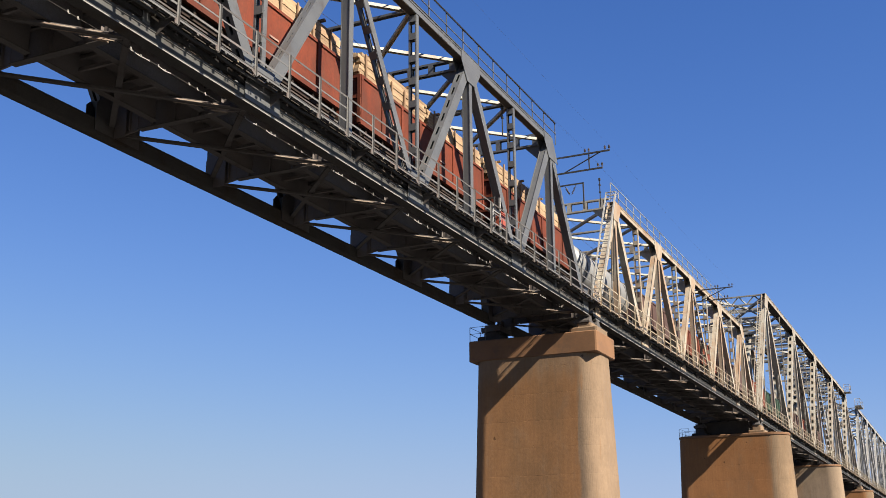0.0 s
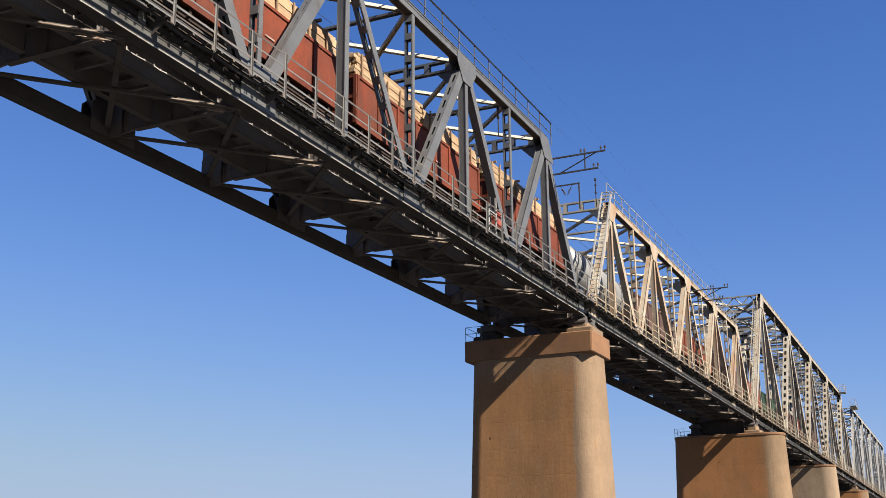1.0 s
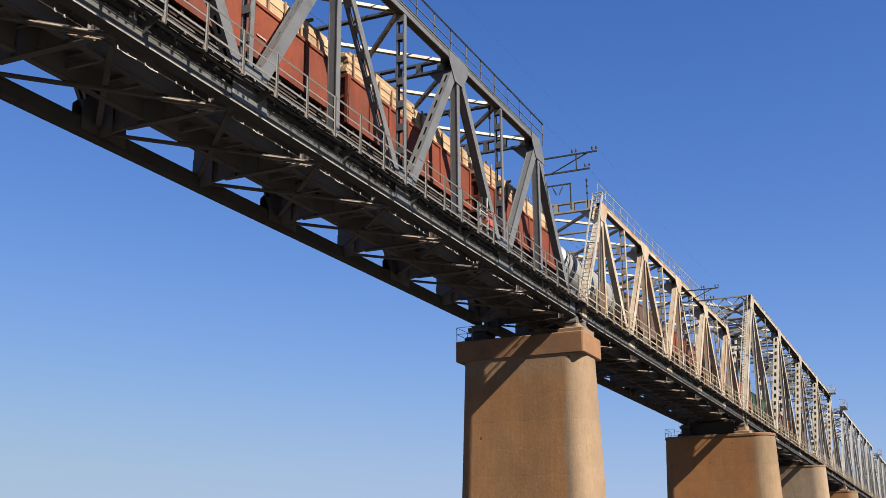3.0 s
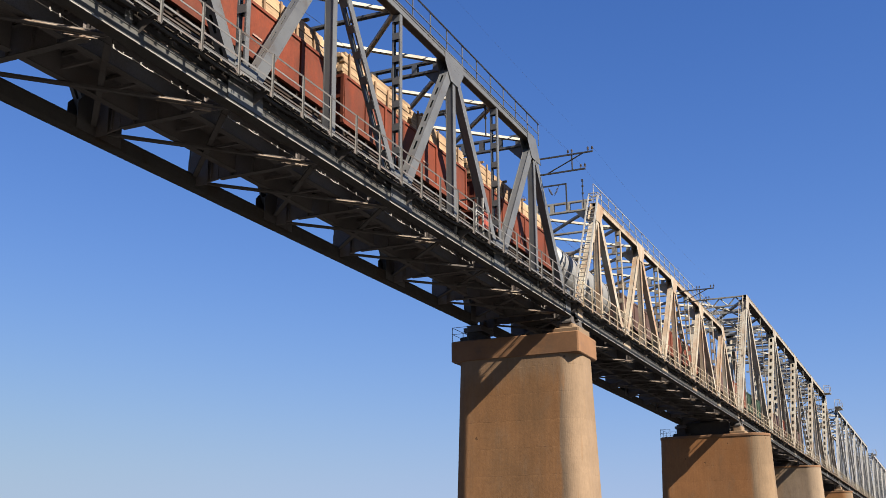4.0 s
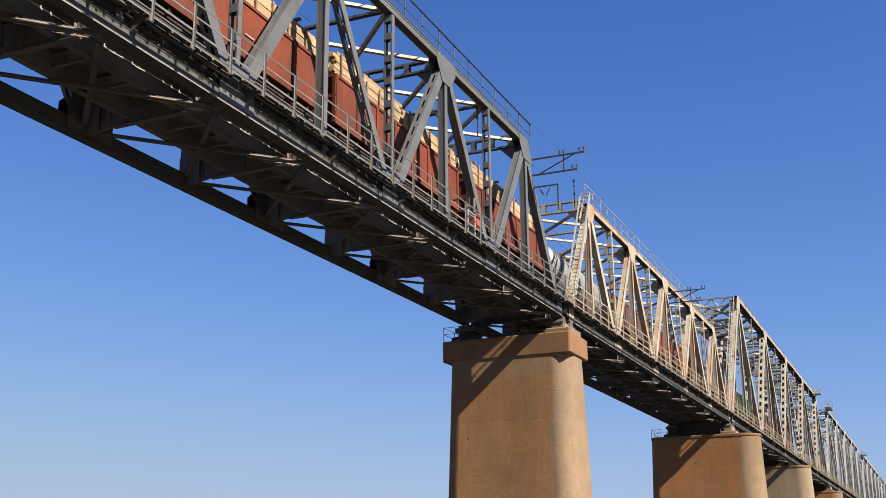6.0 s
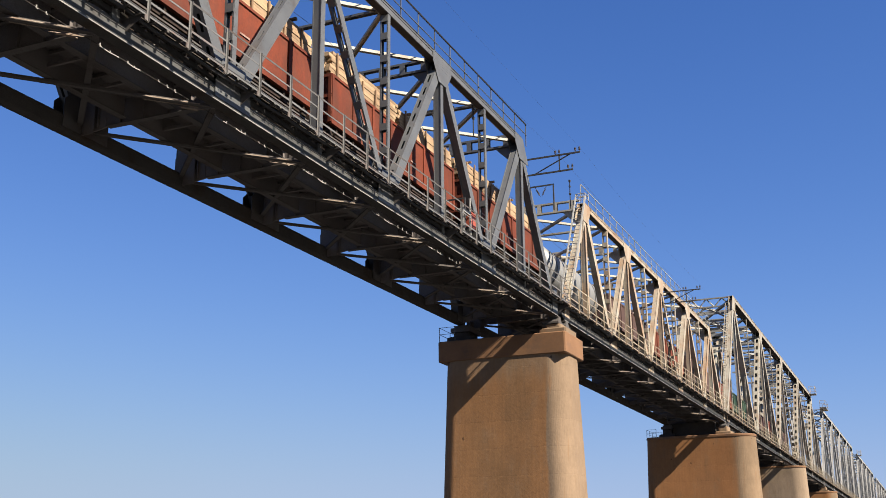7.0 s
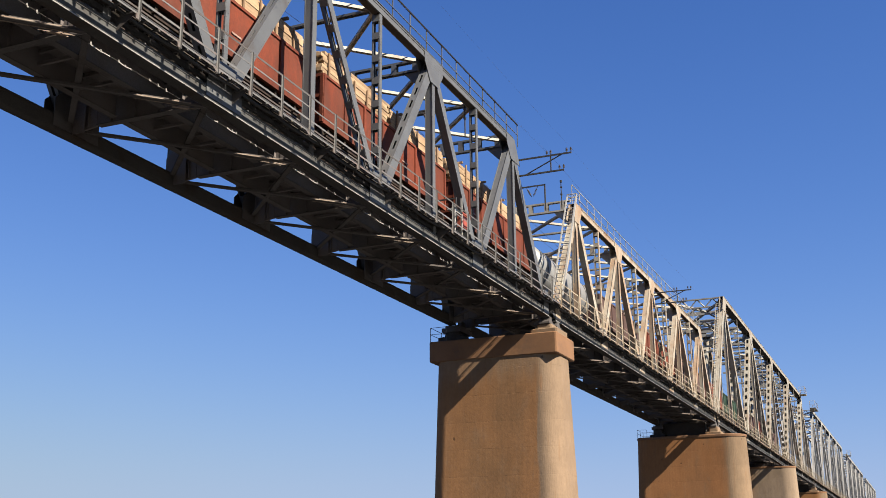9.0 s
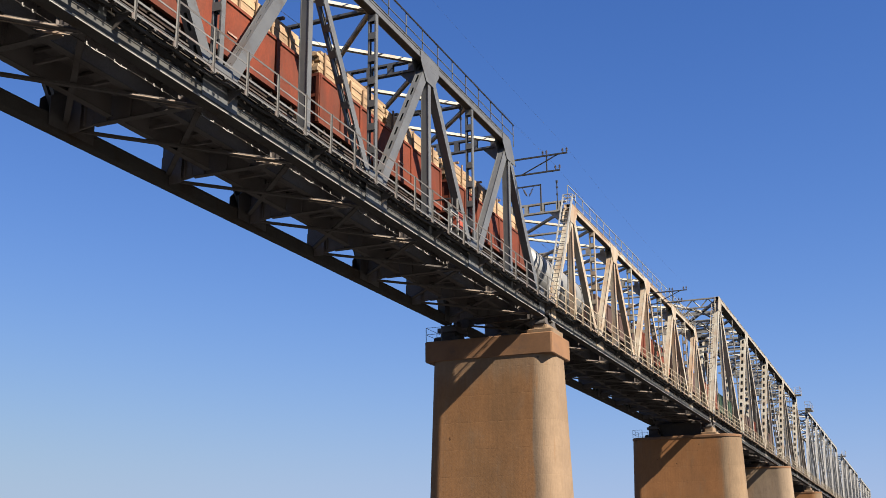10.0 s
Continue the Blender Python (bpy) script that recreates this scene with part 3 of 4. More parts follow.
            u = (B - A).normalized()
            v = Vector((-u.y, u.x, 0))
            m = Matrix((u, v, Vector((0, 0, 1)))).transposed().to_4x4()
            m.translation = A
            e = 0.10 if big == 1 else 0.17
            g = Geo().box(0, (B - A).length, -e, e, 0, 0.02, m).box(0, (B - A).length, -e, 0.02 - e, -1.2 * e, 0, m).box(0, (B - A).length, e - 0.02, e, -1.2 * e, 0, m)
            part("top_lateral", g, lateral, span)


POST_STEP = 5.5 / 3


def edge_fittings(span, x0, length, clips):
    """A shadow-shaping panel added by the end of the deck, and imitated sun specks along the near stringer side."""
    e = x0 + length
    stop = e - (1.9 if clips else 2.35)
    # added blocker: cuts off the sun patch on the pier below
    part("closing_panel", Geo().box(e - 3.9, stop, 0.53, 0.55, 0.2, 1.5).box(stop, stop + 0.3, 0.53, 0.55, 1.22, 1.5).box(e - 3.9, stop, 0.505, 0.53, 1.44, 1.5), DARK, span, "dark panel added beside the deck to shape the pier's shadow")
    if not clips:
        return
    for i in range(10):
        part("service_cable", Geo().rod((x0 + 5.5 * i + 0.1, 0.96, 0.13), (x0 + 5.5 * i + 5.4, 0.96, 0.13), 0.009, 6), SHADE_BLACK, span, "thin black rod added to carry the pale straps")
    # pale straps imitate the specks of sun behind the chord
    rnd = random.Random(3)
    for i in range(10):
        for at, long in ((0.78, 0.8), (1.9, 0.75), (3.2, 0.12), (3.7, 0.12), (4.05, 0.1)):
            x = x0 + 5.5 * i + at + rnd.uniform(-0.12, 0.12)
            n = long * rnd.uniform(0.7, 1.0)
            if rnd.random() < 0.15:
                continue
            z = 0.10 + rnd.uniform(-0.02, 0.02)
            # a slightly bowed strap with turned-up ends
            g = Geo().prism([(x, z + 0.03), (x + 0.05, z), (x + n * 0.5, z - 0.02), (x + n, z + 0.01), (x + n, z + 0.035), (x + n * 0.5, z + 0.008), (x + 0.06, z + 0.025), (x + 0.012, z + 0.05)], 0.945, 0.951)
            for f in (0.0, 0.55, 1.0) if n > 0.3 else (0.4,):
                xt, up = x + n * f, rnd.uniform(0.05, 0.13)
                g.prism([(xt - 0.02, z), (xt + 0.03, z), (xt + 0.015, z + up), (xt - 0.03, z + up * 0.8)], 0.952, 0.958)
            part("cable_strap", g, PALER, span, "pale bent strap added to imitate a sunlit speck")


def bridge_span(name_label, x0, n, p, H, mat, dark, rivet=False, fine=True, big=1.0, web="a", lateral=None):
    span = thing("truss_span", (0, 0, 0), name_label, "bridge span", "bridge spans")
    truss(span, x0, n, p, H, True, mat, dark, rivet, big, web)
    truss(span, x0, n, p, H, False, mat, dark, False, big, web)
    floor_system(span, x0, n, p, FLOOR if rivet else FLOOR_FAR, fine)
    edge_fittings(span, x0, n * p, rivet)
    top_bracing(span, x0, n, p, H, mat, fine, big, lateral or mat)
    return span


# ---- ground ----
GROUND_Z = -15.4
ground = new("ground", Geo().loft([[(-4000, -4000, GROUND_Z - 1), (4000, -4000, GROUND_Z - 1), (4000, 4000, GROUND_Z - 1), (-4000, 4000, GROUND_Z - 1)],
                                   [(-4000, -4000, GROUND_Z), (4000, -4000, GROUND_Z), (4000, 4000, GROUND_Z), (-4000, 4000, GROUND_Z)]]).mesh("ground"))
ground.data.materials.append(GROUND)
tagged(ground, "grey river gravel flat under the bridge", "ground", kind="structure")

# ---- the spans ----
JOINT = 1.34
S1 = -49.5                      # start of the grey span
S0 = S1 - JOINT - 55
S2 = 5.5 + JOINT
S3 = S2 + 55 + JOINT
S4 = S3 + 110 + JOINT
S5 = S4 + 110 + JOINT
H1, H2, H3 = 8.83, 8.72, 15.85
grey_span = bridge_span("grey painted riveted steel truss span on concrete piers", S1, 10, 5.5, H1, GREY, DARK, rivet=True, lateral=PALE_CREAM)
copy_thing(grey_span, Matrix.Translation((S0 - S1, 0, 0)))
bridge_span("weathered cream truss span streaked with rust", S2, 10, 5.5, H2, CREAM, DARK, rivet=False, lateral=PALE_CREAM)
bridge_span("tall pale grey truss span with perforated posts", S3, 10, 11.0, H3, PALE, DARK, fine=True, big=1.35, web="b", lateral=PALER)
far_span = bridge_span("tall light grey truss span far along the bridge", S4, 10, 11.0, H3, PALER, DARK, fine=False, big=1.35, web="c")
copy_thing(far_span, Matrix.Translation((S5 - S4, 0, 0)))
copy_thing(far_span, Matrix.Translation((2 * (S5 - S4), 0, 0)))


# ---- side walkways ----
RAIL_Y = -0.85
FLOOR_Z = 0.70


def walkway(x0, length, metal, steel, start, top):
    """Boards on steel brackets outside the near truss, with an outer handrail."""
    way = thing("side_walkway", (0, 0, 0), "narrow board walkway on brackets with a three-rail steel handrail", "walkway", "bridge walkways")
    n = round(length / 5.5)
    rnd = random.Random(11)
    short = 3 if length < 60 else 1
    step = length / n / short
    for j, (ya, yb) in enumerate(((-0.155, -0.018), (-0.305, -0.165), (-0.425, -0.315), (-0.590, -0.475), (-0.678, -0.597))):
        board = Geo().box(0.008, step - 0.008, ya, yb, 0, 0.03).mesh("board")
        board.materials.append(BOARD)
        for i in range(n * short):
            b = part("board", board, None, way)
            slip = rnd.choice((-0.018, -0.006, 0.006, 0.012)) if j == 2 else rnd.choice((0.022, 0.010, -0.006, -0.014)) if j == 3 else 0.004 * rnd.randint(-1, 1)
            b.location = (x0 + step * i, slip, FLOOR_Z - 0.03 + 0.003 * rnd.randint(0, 2))
            b.rotation_euler = (0, 0, rnd.uniform(-0.006, 0.006) if j in (2, 3) else 0)
    for i in range(n):
        # black box added for the dark band above the chord
        part("cable_trough", Geo().box(x0 + length / n * i + 0.02, x0 + length / n * (i + 1) - 0.02, -0.15, -0.03, 0.47, FLOOR_Z - 0.095), BLACK, way, "black box added under the boards")
    for i in range(n):
        for yc, zc, r in ((-0.81, 0.59, 0.04),):
            part("cable_conduit", Geo().rod((x0 + length / n * i, yc, zc), (x0 + length / n * (i + 1), yc, zc), r, 8), BLACK, way, "black cable conduit behind the posts")
    # a slack cable, and pale clips added as sunlit specks under the boards
    if length < 60:
        for i in range(n * 2):
            a, sag = x0 + length / n / 2 * i, rnd.uniform(0.03, 0.10)
            pts = [(a + length / n / 2 * f, -0.43 + 0.03 * math.sin(3 * i + 4 * f), 0.615 - sag * 4 * f * (1 - f)) for f in (0, 0.15, 0.32, 0.5, 0.68, 0.85, 1)]
            g = Geo().loft([[(px, py + 0.05 * math.cos(w), pz + 0.05 * math.sin(w)) for w in (0, 1.05, 2.09, 3.14, 4.19, 5.24)] for px, py, pz in pts])
            part("slack_cable", g, BLACK, way, "slack black cable under the boards")
        for i in range(round(length / 0.61)):
            if rnd.random() < 0.75:
                xc, w, d = x0 + 0.3 + 0.61 * i + rnd.uniform(-0.15, 0.15), rnd.uniform(0.02, 0.08), rnd.uniform(0.03, 0.12)
                part("board_clip", Geo().prism([(xc - w, 0.665), (xc + w, 0.665), (xc + w * 0.4, 0.665 - d), (xc - w * 0.7, 0.665 - d * 0.8)], -0.705, -0.685), rnd.choice((metal, RUSTY, FLANGE)), way)
            if rnd.random() < 0.5:  # bent straps added as clutter on the cables under the boards
                xc, w, z = x0 + 0.61 * i + rnd.uniform(-0.2, 0.2), rnd.uniform(0.04, 0.16), rnd.uniform(0.38, 0.5)
                part("cable_hanger", Geo().prism([(xc - w, z), (xc + w, z - 0.03), (xc + w * 0.9, z + 0.03), (xc - w * 0.6, z + 0.035)], -0.36, -0.34).box(xc - 0.012, xc + 0.012, -0.352, -0.344, z + 0.02, 0.66), rnd.choice((RUSTY, FLANGE, steel)), way)
    # brackets: slim ones under each railing post, deep ones at the panel points
    g = Geo()
    g.box(-0.035, 0.035, RAIL_Y + 0.02, -0.024, FLOOR_Z - 0.04, FLOOR_Z - 0.034)
    g.box(-0.035, -0.029, RAIL_Y + 0.02, -0.024, FLOOR_Z - 0.10, FLOOR_Z - 0.04)
    bracket = g.mesh("bracket")
    bracket.materials.append(steel)
    g = Geo().box(-0.035, 0.035, -0.006, 0.0, -0.33, 1.16).box(0.029, 0.035, -0.06, -0.006, -0.33, 1.16)
    g.box(-0.09, 0.09, -0.004, 0.03, -0.33, -0.16)
    post = g.mesh("railing_post")
    post.materials.append(metal)
    shoe = Geo().prism([(-0.24, -0.20), (0.22, -0.20), (0.12, -0.31), (-0.04, -0.31)], -0.02, -0.014).box(-0.12, 0.12, -0.008, 0.14, -0.18, -0.17).mesh("post_shoe")
    shoe.materials.append(metal)
    x = start
    while x < x0 + length - 0.1:
        if x > x0 + 0.05:
            part("bracket", bracket, None, way).location = (x, 0, 0)
            part("railing_post", post, None, way).location = (x, RAIL_Y, FLOOR_Z)
            if metal is RUSTY or (round((x - start) / POST_STEP) + 2) % 3 == 1:
                part("post_shoe", shoe, None, way).location = (x, RAIL_Y, FLOOR_Z)
        x += POST_STEP
    joist = Geo().box(-0.03, 0.03, -0.72, -0.024, FLOOR_Z - 0.09, FLOOR_Z - 0.035).mesh("joist")
    joist.materials.append(steel)
    k = round(length / (POST_STEP / 3))
    for i in range(k if length < 60 else 0):
        if i % 3:
            x = start + i * POST_STEP / 3 + 0.09 * math.sin(i * 7.3)
            if x0 < x < x0 + length:
                part("joist", joist, None, way).location = (x, 0, 0)
    for z, r in ((1.85, 0.034), (1.43, 0.026), (0.96, 0.036), (0.535, 0.030)):
        k = 6 if length < 60 else 12
        for i in range(k):
            a, b = x0 + length * i / k, x0 + length * (i + 1) / k
            part("rail", Geo().box(a, b, RAIL_Y + 0.004, RAIL_Y + 0.012, z - r, z + r).box(a, b, RAIL_Y + 0.012, RAIL_Y + 0.05, z + r - 0.01, z + r), top if z > 1.8 else metal, way)
    m = Matrix(((0, 1, 0, 0), (-1, 0, 0, -0.024), (0, 0, 1, 0), (0, 0, 0, 1)))
    deep = Geo().prism([(0, 0.10), (0, FLOOR_Z - 0.05), (0.8, FLOOR_Z - 0.05), (0.8, FLOOR_Z - 0.13), (0.2, 0.16)], -0.006, 0.006, m).box(-0.06, 0.06, -0.83, -0.03, FLOOR_Z - 0.15, FLOOR_Z - 0.14).mesh("deep_bracket")
    deep.materials.append(steel)
    for i in range(n):
        part("deep_bracket", deep, None, way).location = (x0 + 5.5 * i + 0.4, 0, 0)
    # edge stringers below the boards
    for y in (-0.55, -0.06):
        part("edge_stringer", Geo().box(x0, x0 + length, y - 0.035, y - 0.028, FLOOR_Z - 0.075, FLOOR_Z - 0.032).box(x0, x0 + length, y - 0.028, y + 0.03, FLOOR_Z - 0.038, FLOOR_Z - 0.032), steel, way)
    # inner handrail between truss and track
    for x in np.arange(x0 + 0.9, x0 + length, 5.5 / 3):
        part("inner_railing_post", Geo().box(x - 0.025, x + 0.025, 0.72, 0.77, 0.62, 1.95), metal, way)
    for z in (1.93, 1.5, 1.1):
        part("inner_rail", Geo().box(x0, x0 + length, 0.695, 0.72, z - 0.03, z + 0.03), steel, way)
    return way


FIRST_POST = -32.55
w1 = walkway(S1, 55, RAILING, DARK, FIRST_POST - 9 * POST_STEP, DARK)
copy_thing(w1, Matrix.Translation((S0 - S1, 0, 0)))
walkway(S2 - JOINT, 55 + 2 * JOINT, RUSTY, DARK, S2 - JOINT + 0.35, RUSTY)
w3 = walkway(S3, 110 + JOINT, RUSTY, DARK, S3 + 0.3, RUSTY)
copy_thing(w3, Matrix.Translation((S4 - S3, 0, 0)))


def chord_railing(x0, n, p, H, metal, top, tall=1.26, thick=0.03):
    """A slim handrail along the top chord."""
    rail = thing("chord_handrail", (0, 0, 0), "slim steel handrail along the top chord", "handrail", "chord handrails")
    a, b = x0 + p - 0.15, x0 + (n - 1) * p + 1.4
    k = round((b - a) / (5.5 / 3))
    post = Geo().box(-0.025, 0.025, -0.02, 0.02, 0, tall).mesh("post")
    post.materials.append(metal)
    for i in range(k + 1):
        part("post", post, None, rail).location = (a + (b - a) * i / k, 0.02, H + 0.03)
    for z, r in ((tall - 0.02, thick), (tall * 0.5, 0.012)):
        part("rail", Geo().box(a, b, -0.04, 0.0, H + 0.03 + z - r, H + 0.03 + z + r), top if z > 0.8 else metal, rail)
    return rail


chord_railing(S1, 10, 5.5, H1, GREY, TAR, 1.31, 0.036)
chord_railing(S2, 10, 5.5, H2, PALER, PALER, 1.26, 0.018)

# ---- track ----
track = thing("railway_track", (0, 0, 0), "single railway track on dark timber sleepers", "railway track", kind="structure")
rail_shape = [(-0.066, 0), (0.066, 0), (0.066, 0.02), (0.012, 0.04), (0.012, 0.14), (0.036, 0.15), (0.036, 0.18), (-0.036, 0.18), (-0.036, 0.15), (-0.012, 0.14), (-0.012, 0.04), (-0.066, 0.02)]
RAIL_Z = 1.5
to_x = Matrix(((0, 1, 0, 0), (1, 0, 0, 0), (0, 0, 1, 0), (0, 0, 0, 1)))
for y in (MID - 0.79, MID + 0.79):
    part("steel_rail", Geo().prism([(u + y, z + RAIL_Z - 0.18) for u, z in rail_shape], S0, S5 + 220, to_x), STEEL, track)
for y in (MID - 0.5, MID + 0.5):
    part("guard_rail", Geo().prism([(u + y, z + RAIL_Z - 0.18) for u, z in rail_shape], S0, S5 + 220, to_x), STEEL, track)
for y in (MID - 1.72, MID + 1.72):
    for i in range(10):
        part("guard_timber", Geo().box(S1 + 5.5 * i + 0.01, S1 + 5.5 * i + 5.49, y - 0.08, y + 0.08, 1.323, 1.47), SLEEPER, track)
plank = Geo().box(0.01, 5.49, -0.08, 0.08, 0, 0.05).mesh("deck_plank")
plank.materials.append(BOARD)
for y in (-2.06, -1.89, -1.54, -1.37, -1.20, -1.03, -0.64, -0.30, -0.14, 0.02, 0.18, 0.34, 0.64, 1.03, 1.20, 1.37, 1.54, 1.89, 2.06):
    for i in range(11):
        part("deck_plank", plank, None, track).location = (S1 + 5.5 * i, MID + y, 1.325)
    tagged(part("deck_planks_beyond", Geo().box(S1 + 60.5, S5 + 220, MID + y - 0.08, MID + y + 0.08, 1.325, 1.375), BOARD, track), kind="stuff")
sleeper = Geo().box(-0.12, 0.12, -2.1, 2.1, 0, 0.22).mesh("sleeper")
sleeper.materials.append(SLEEPER)
for i in range(122):
    part("sleeper", sleeper, None, track).location = (S1 - 1.2 + 0.5 * i, MID + 0.02 * math.sin(i * 2.3), 1.10)
g = Geo()
for i in range(int((S5 + 220 - 12) / 0.5)):
    x = S1 - 1.2 + 61 + 0.5 * i
    g.box(x - 0.11, x + 0.11, MID - 2.1, MID + 2.1, 1.1, 1.32)
tagged(part("sleepers_beyond", g, SLEEPER, track), kind="stuff")


# ---- piers ----
def rounded(x0, x1, y0, y1, r_near, r_far, z, grow, seg=18):
    x0, x1, y0, y1 = x0 - grow, x1 + grow, y0 - grow, y1 + grow
    ring = []
    for cx, cy, r, w0 in ((x1 - r_near, y0 + r_near, r_near, -90), (x1 - r_far, y1 - r_far, r_far, 0), (x0 + r_far, y1 - r_far, r_far, 90), (x0 + r_near, y0 + r_near, r_near, 180)):
        for i in range(seg + 1):
            w = radians(w0 + 90 * i / seg)
            ring.append((cx + r * math.cos(w), cy + r * math.sin(w), z))
    return ring


def pier(xc, half, y0, y1, top, cap=None, cornice=False, near_r=1.6, far_r=0.9, mat=CONCRETE_LONG):
    """A battered concrete shaft with rounded ends and bearing blocks; cap: overhanging block (x0, x1, y0, y1, z0, z1)."""
    p = thing("bridge_pier", (xc, 0, GROUND_Z), "tall ochre stained concrete bridge pier with rounded ends", "bridge pier", "bridge piers")

    def put(name, geo, mat, label=""):
        ob = part(name, geo, mat, p, label)
        ob.matrix_parent_inverse = Matrix.Translation((-xc, 0, -GROUND_Z))
        return ob

    shaft_top = cap[4] if cap else top
    levels = [shaft_top - (shaft_top - GROUND_Z + 0.4) * i / 8 for i in range(9)][::-1]
    rings = [rounded(xc - half, xc + half, y0, y1, near_r, far_r, z, 0.028 * (shaft_top - z)) for z in levels]
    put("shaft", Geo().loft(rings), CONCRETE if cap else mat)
    if cap:
        x0, x1, c0, c1, z0, z1 = cap
        b = 0.05
        rings = [rounded(x0 + b, x1 - b, c0 + b, c1 - b, 0.1, 0.1, z0, 0, 2), rounded(x0, x1, c0, c1, 0.12, 0.12, z0 + b, 0, 2), rounded(x0, x1, c0, c1, 0.12, 0.12, z1 - b, 0, 2), rounded(x0 + b, x1 - b, c0 + b, c1 - b, 0.1, 0.1, z1, 0, 2)]
        put("cap_block", Geo().loft(rings), CAPSTONE, "brown weathered overhanging concrete cap block")
    if cornice:
        rings = [rounded(xc - half, xc + half, y0, y1, near_r, far_r, z, o) for z, o in ((top, 0.0), (top + 0.03, 0.05), (top + 0.22, 0.06), (top + 0.28, 0.02))]
        put("cornice", Geo().loft(rings), CAPSTONE)
    z = cap[5] if cap else top + (0.28 if cornice else 0)
    if z < -0.75:
        for yc, name in ((0.05, "near"), (FAR_Y + 0.2, "far")):
            rings = [rounded(xc - 1.3, xc + 0.75, yc - 0.85 + k, yc + 0.85 - k, 0.15, 0.15, zz, -k, 2) for zz, k in ((z, 0), (z + 0.28, 0.0), (z + 0.33, 0.05), (z + 0.34, 0.17), (-0.66, 0.19), (-0.6, 0.26))]
            # the far block's black holds the shade under the far truss
            put("bearing_block", Geo().loft(rings), CONCRETE if name == "near" else SHADE_BLACK, "stepped concrete block under a bridge bearing")
            if name == "far":
                g = Geo().box(xc - 1.2, xc + 0.7, yc - 0.6, yc + 0.6, -0.6, -0.35).box(xc - 1.0, xc + 0.5, yc - 0.45, yc + 0.45, -0.35, -0.18)
                put("bearing", g, DARK, "large dark steel bearing")
                continue
            for s in (-1, 1):
                g = Geo().box(xc + s * 0.72 - 0.45, xc + s * 0.72 + 0.45, yc - 0.35, yc + 0.35, -0.6, -0.5).box(xc + s * 0.72 - 0.3, xc + s * 0.72 + 0.3, yc - 0.28, yc + 0.28, -0.22, -0.156)
                g.prism([(xc + s * 0.72 - 0.38, -0.5), (xc + s * 0.72 + 0.38, -0.5), (xc + s * 0.72 + 0.15, -0.22), (xc + s * 0.72 - 0.15, -0.22)], yc - 0.3, yc + 0.3)
                put("bearing", g, DARK, "dark steel bearing")
    if cornice:
        # black box added to fill the dark gap between the bearings
        put("jacking_beam", Geo().box(xc - 0.5, xc + 0.3, 0.95, FAR_Y, z + 0.01, -0.05).box(xc - 0.6, xc + 0.4, 0.95, FAR_Y, z, z + 0.06), SHADE_BLACK, "black box added to fill the dark gap between the bearings")
    if cap or cornice:
        # low handrail round the far end of the top
        yf = (cap[3] if cap else y1) - 0.06
        xa, xb = (cap[0] + 0.12, cap[1] - 0.12) if cap else (xc - half + 0.6, xc + half - 0.6)
        g = Geo()
        spots = [(xa, yf - 1.0), (xa, yf), ((xa + xb) / 2, yf), (xb, yf), (xb, yf - 1.0)]
        for x, y in spots:
            g.rod((x, y, z), (x, y, z + 0.85), 0.02, 6)
        for (ax, ay), (bx, by) in zip(spots, spots[1:]):
            for h in (0.45, 0.85):
                g.rod((ax, ay, z + h), (bx, by, z + h), 0.015, 6)
        put("pier_handrail", g, GREY, "low steel handrail on the pier top")
    return p


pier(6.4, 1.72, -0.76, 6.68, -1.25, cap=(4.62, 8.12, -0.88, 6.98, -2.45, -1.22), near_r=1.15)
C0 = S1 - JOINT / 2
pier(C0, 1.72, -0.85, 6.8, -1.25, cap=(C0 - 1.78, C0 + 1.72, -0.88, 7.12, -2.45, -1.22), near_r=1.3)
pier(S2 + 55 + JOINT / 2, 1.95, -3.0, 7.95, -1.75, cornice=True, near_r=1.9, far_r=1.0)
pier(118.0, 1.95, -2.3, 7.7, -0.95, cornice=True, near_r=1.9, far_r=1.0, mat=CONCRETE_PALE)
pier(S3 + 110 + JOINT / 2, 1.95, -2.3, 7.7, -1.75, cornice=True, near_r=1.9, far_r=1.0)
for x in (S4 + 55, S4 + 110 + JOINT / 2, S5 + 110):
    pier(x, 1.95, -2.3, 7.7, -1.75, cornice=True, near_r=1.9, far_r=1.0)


# ---- train ----
OXIDE = material("red_oxide_wagon_paint", (0.127, 0.028, 0.013), (0.070, 0.016, 0.008), 0.9, 0.7, gloss=0.2, stain=(0.063, 0.024, 0.015), stain_amount=0.6, stretch=(1, 1, 0.5), grain=14, bump=0.15, per_piece=0.12)
BROWN = material("dark_brown_wagon_paint", (0.053, 0.024, 0.017), (0.038, 0.018, 0.013), 0.7, 0.7, stain=(0.024, 0.017, 0.013), stain_amount=0.4, grain=14, bump=0.15)
GREEN = material("dull_green_wagon_paint", (0.022, 0.046, 0.030), (0.017, 0.033, 0.022), 0.9, 0.7, gloss=0.2, stain=(0.030, 0.022, 0.015), stain_amount=0.4, grain=14, bump=0.15)
TIMBER = material("fresh_sawn_timber", (0.320, 0.224, 0.132), (0.250, 0.164, 0.092), 2.5, 0.75, stretch=(0.15, 1, 1), bump=0.25, per_piece=0.26, grain_amount=0.2, stain=(0.130, 0.078, 0.042), stain_amount=0.25, stain_scale=2.0)
STAKE = material("weathered_brown_stake", (0.190, 0.118, 0.064), (0.120, 0.072, 0.040), 3.0, 0.85, stretch=(1, 1, 0.2), bump=0.25, per_piece=0.3)
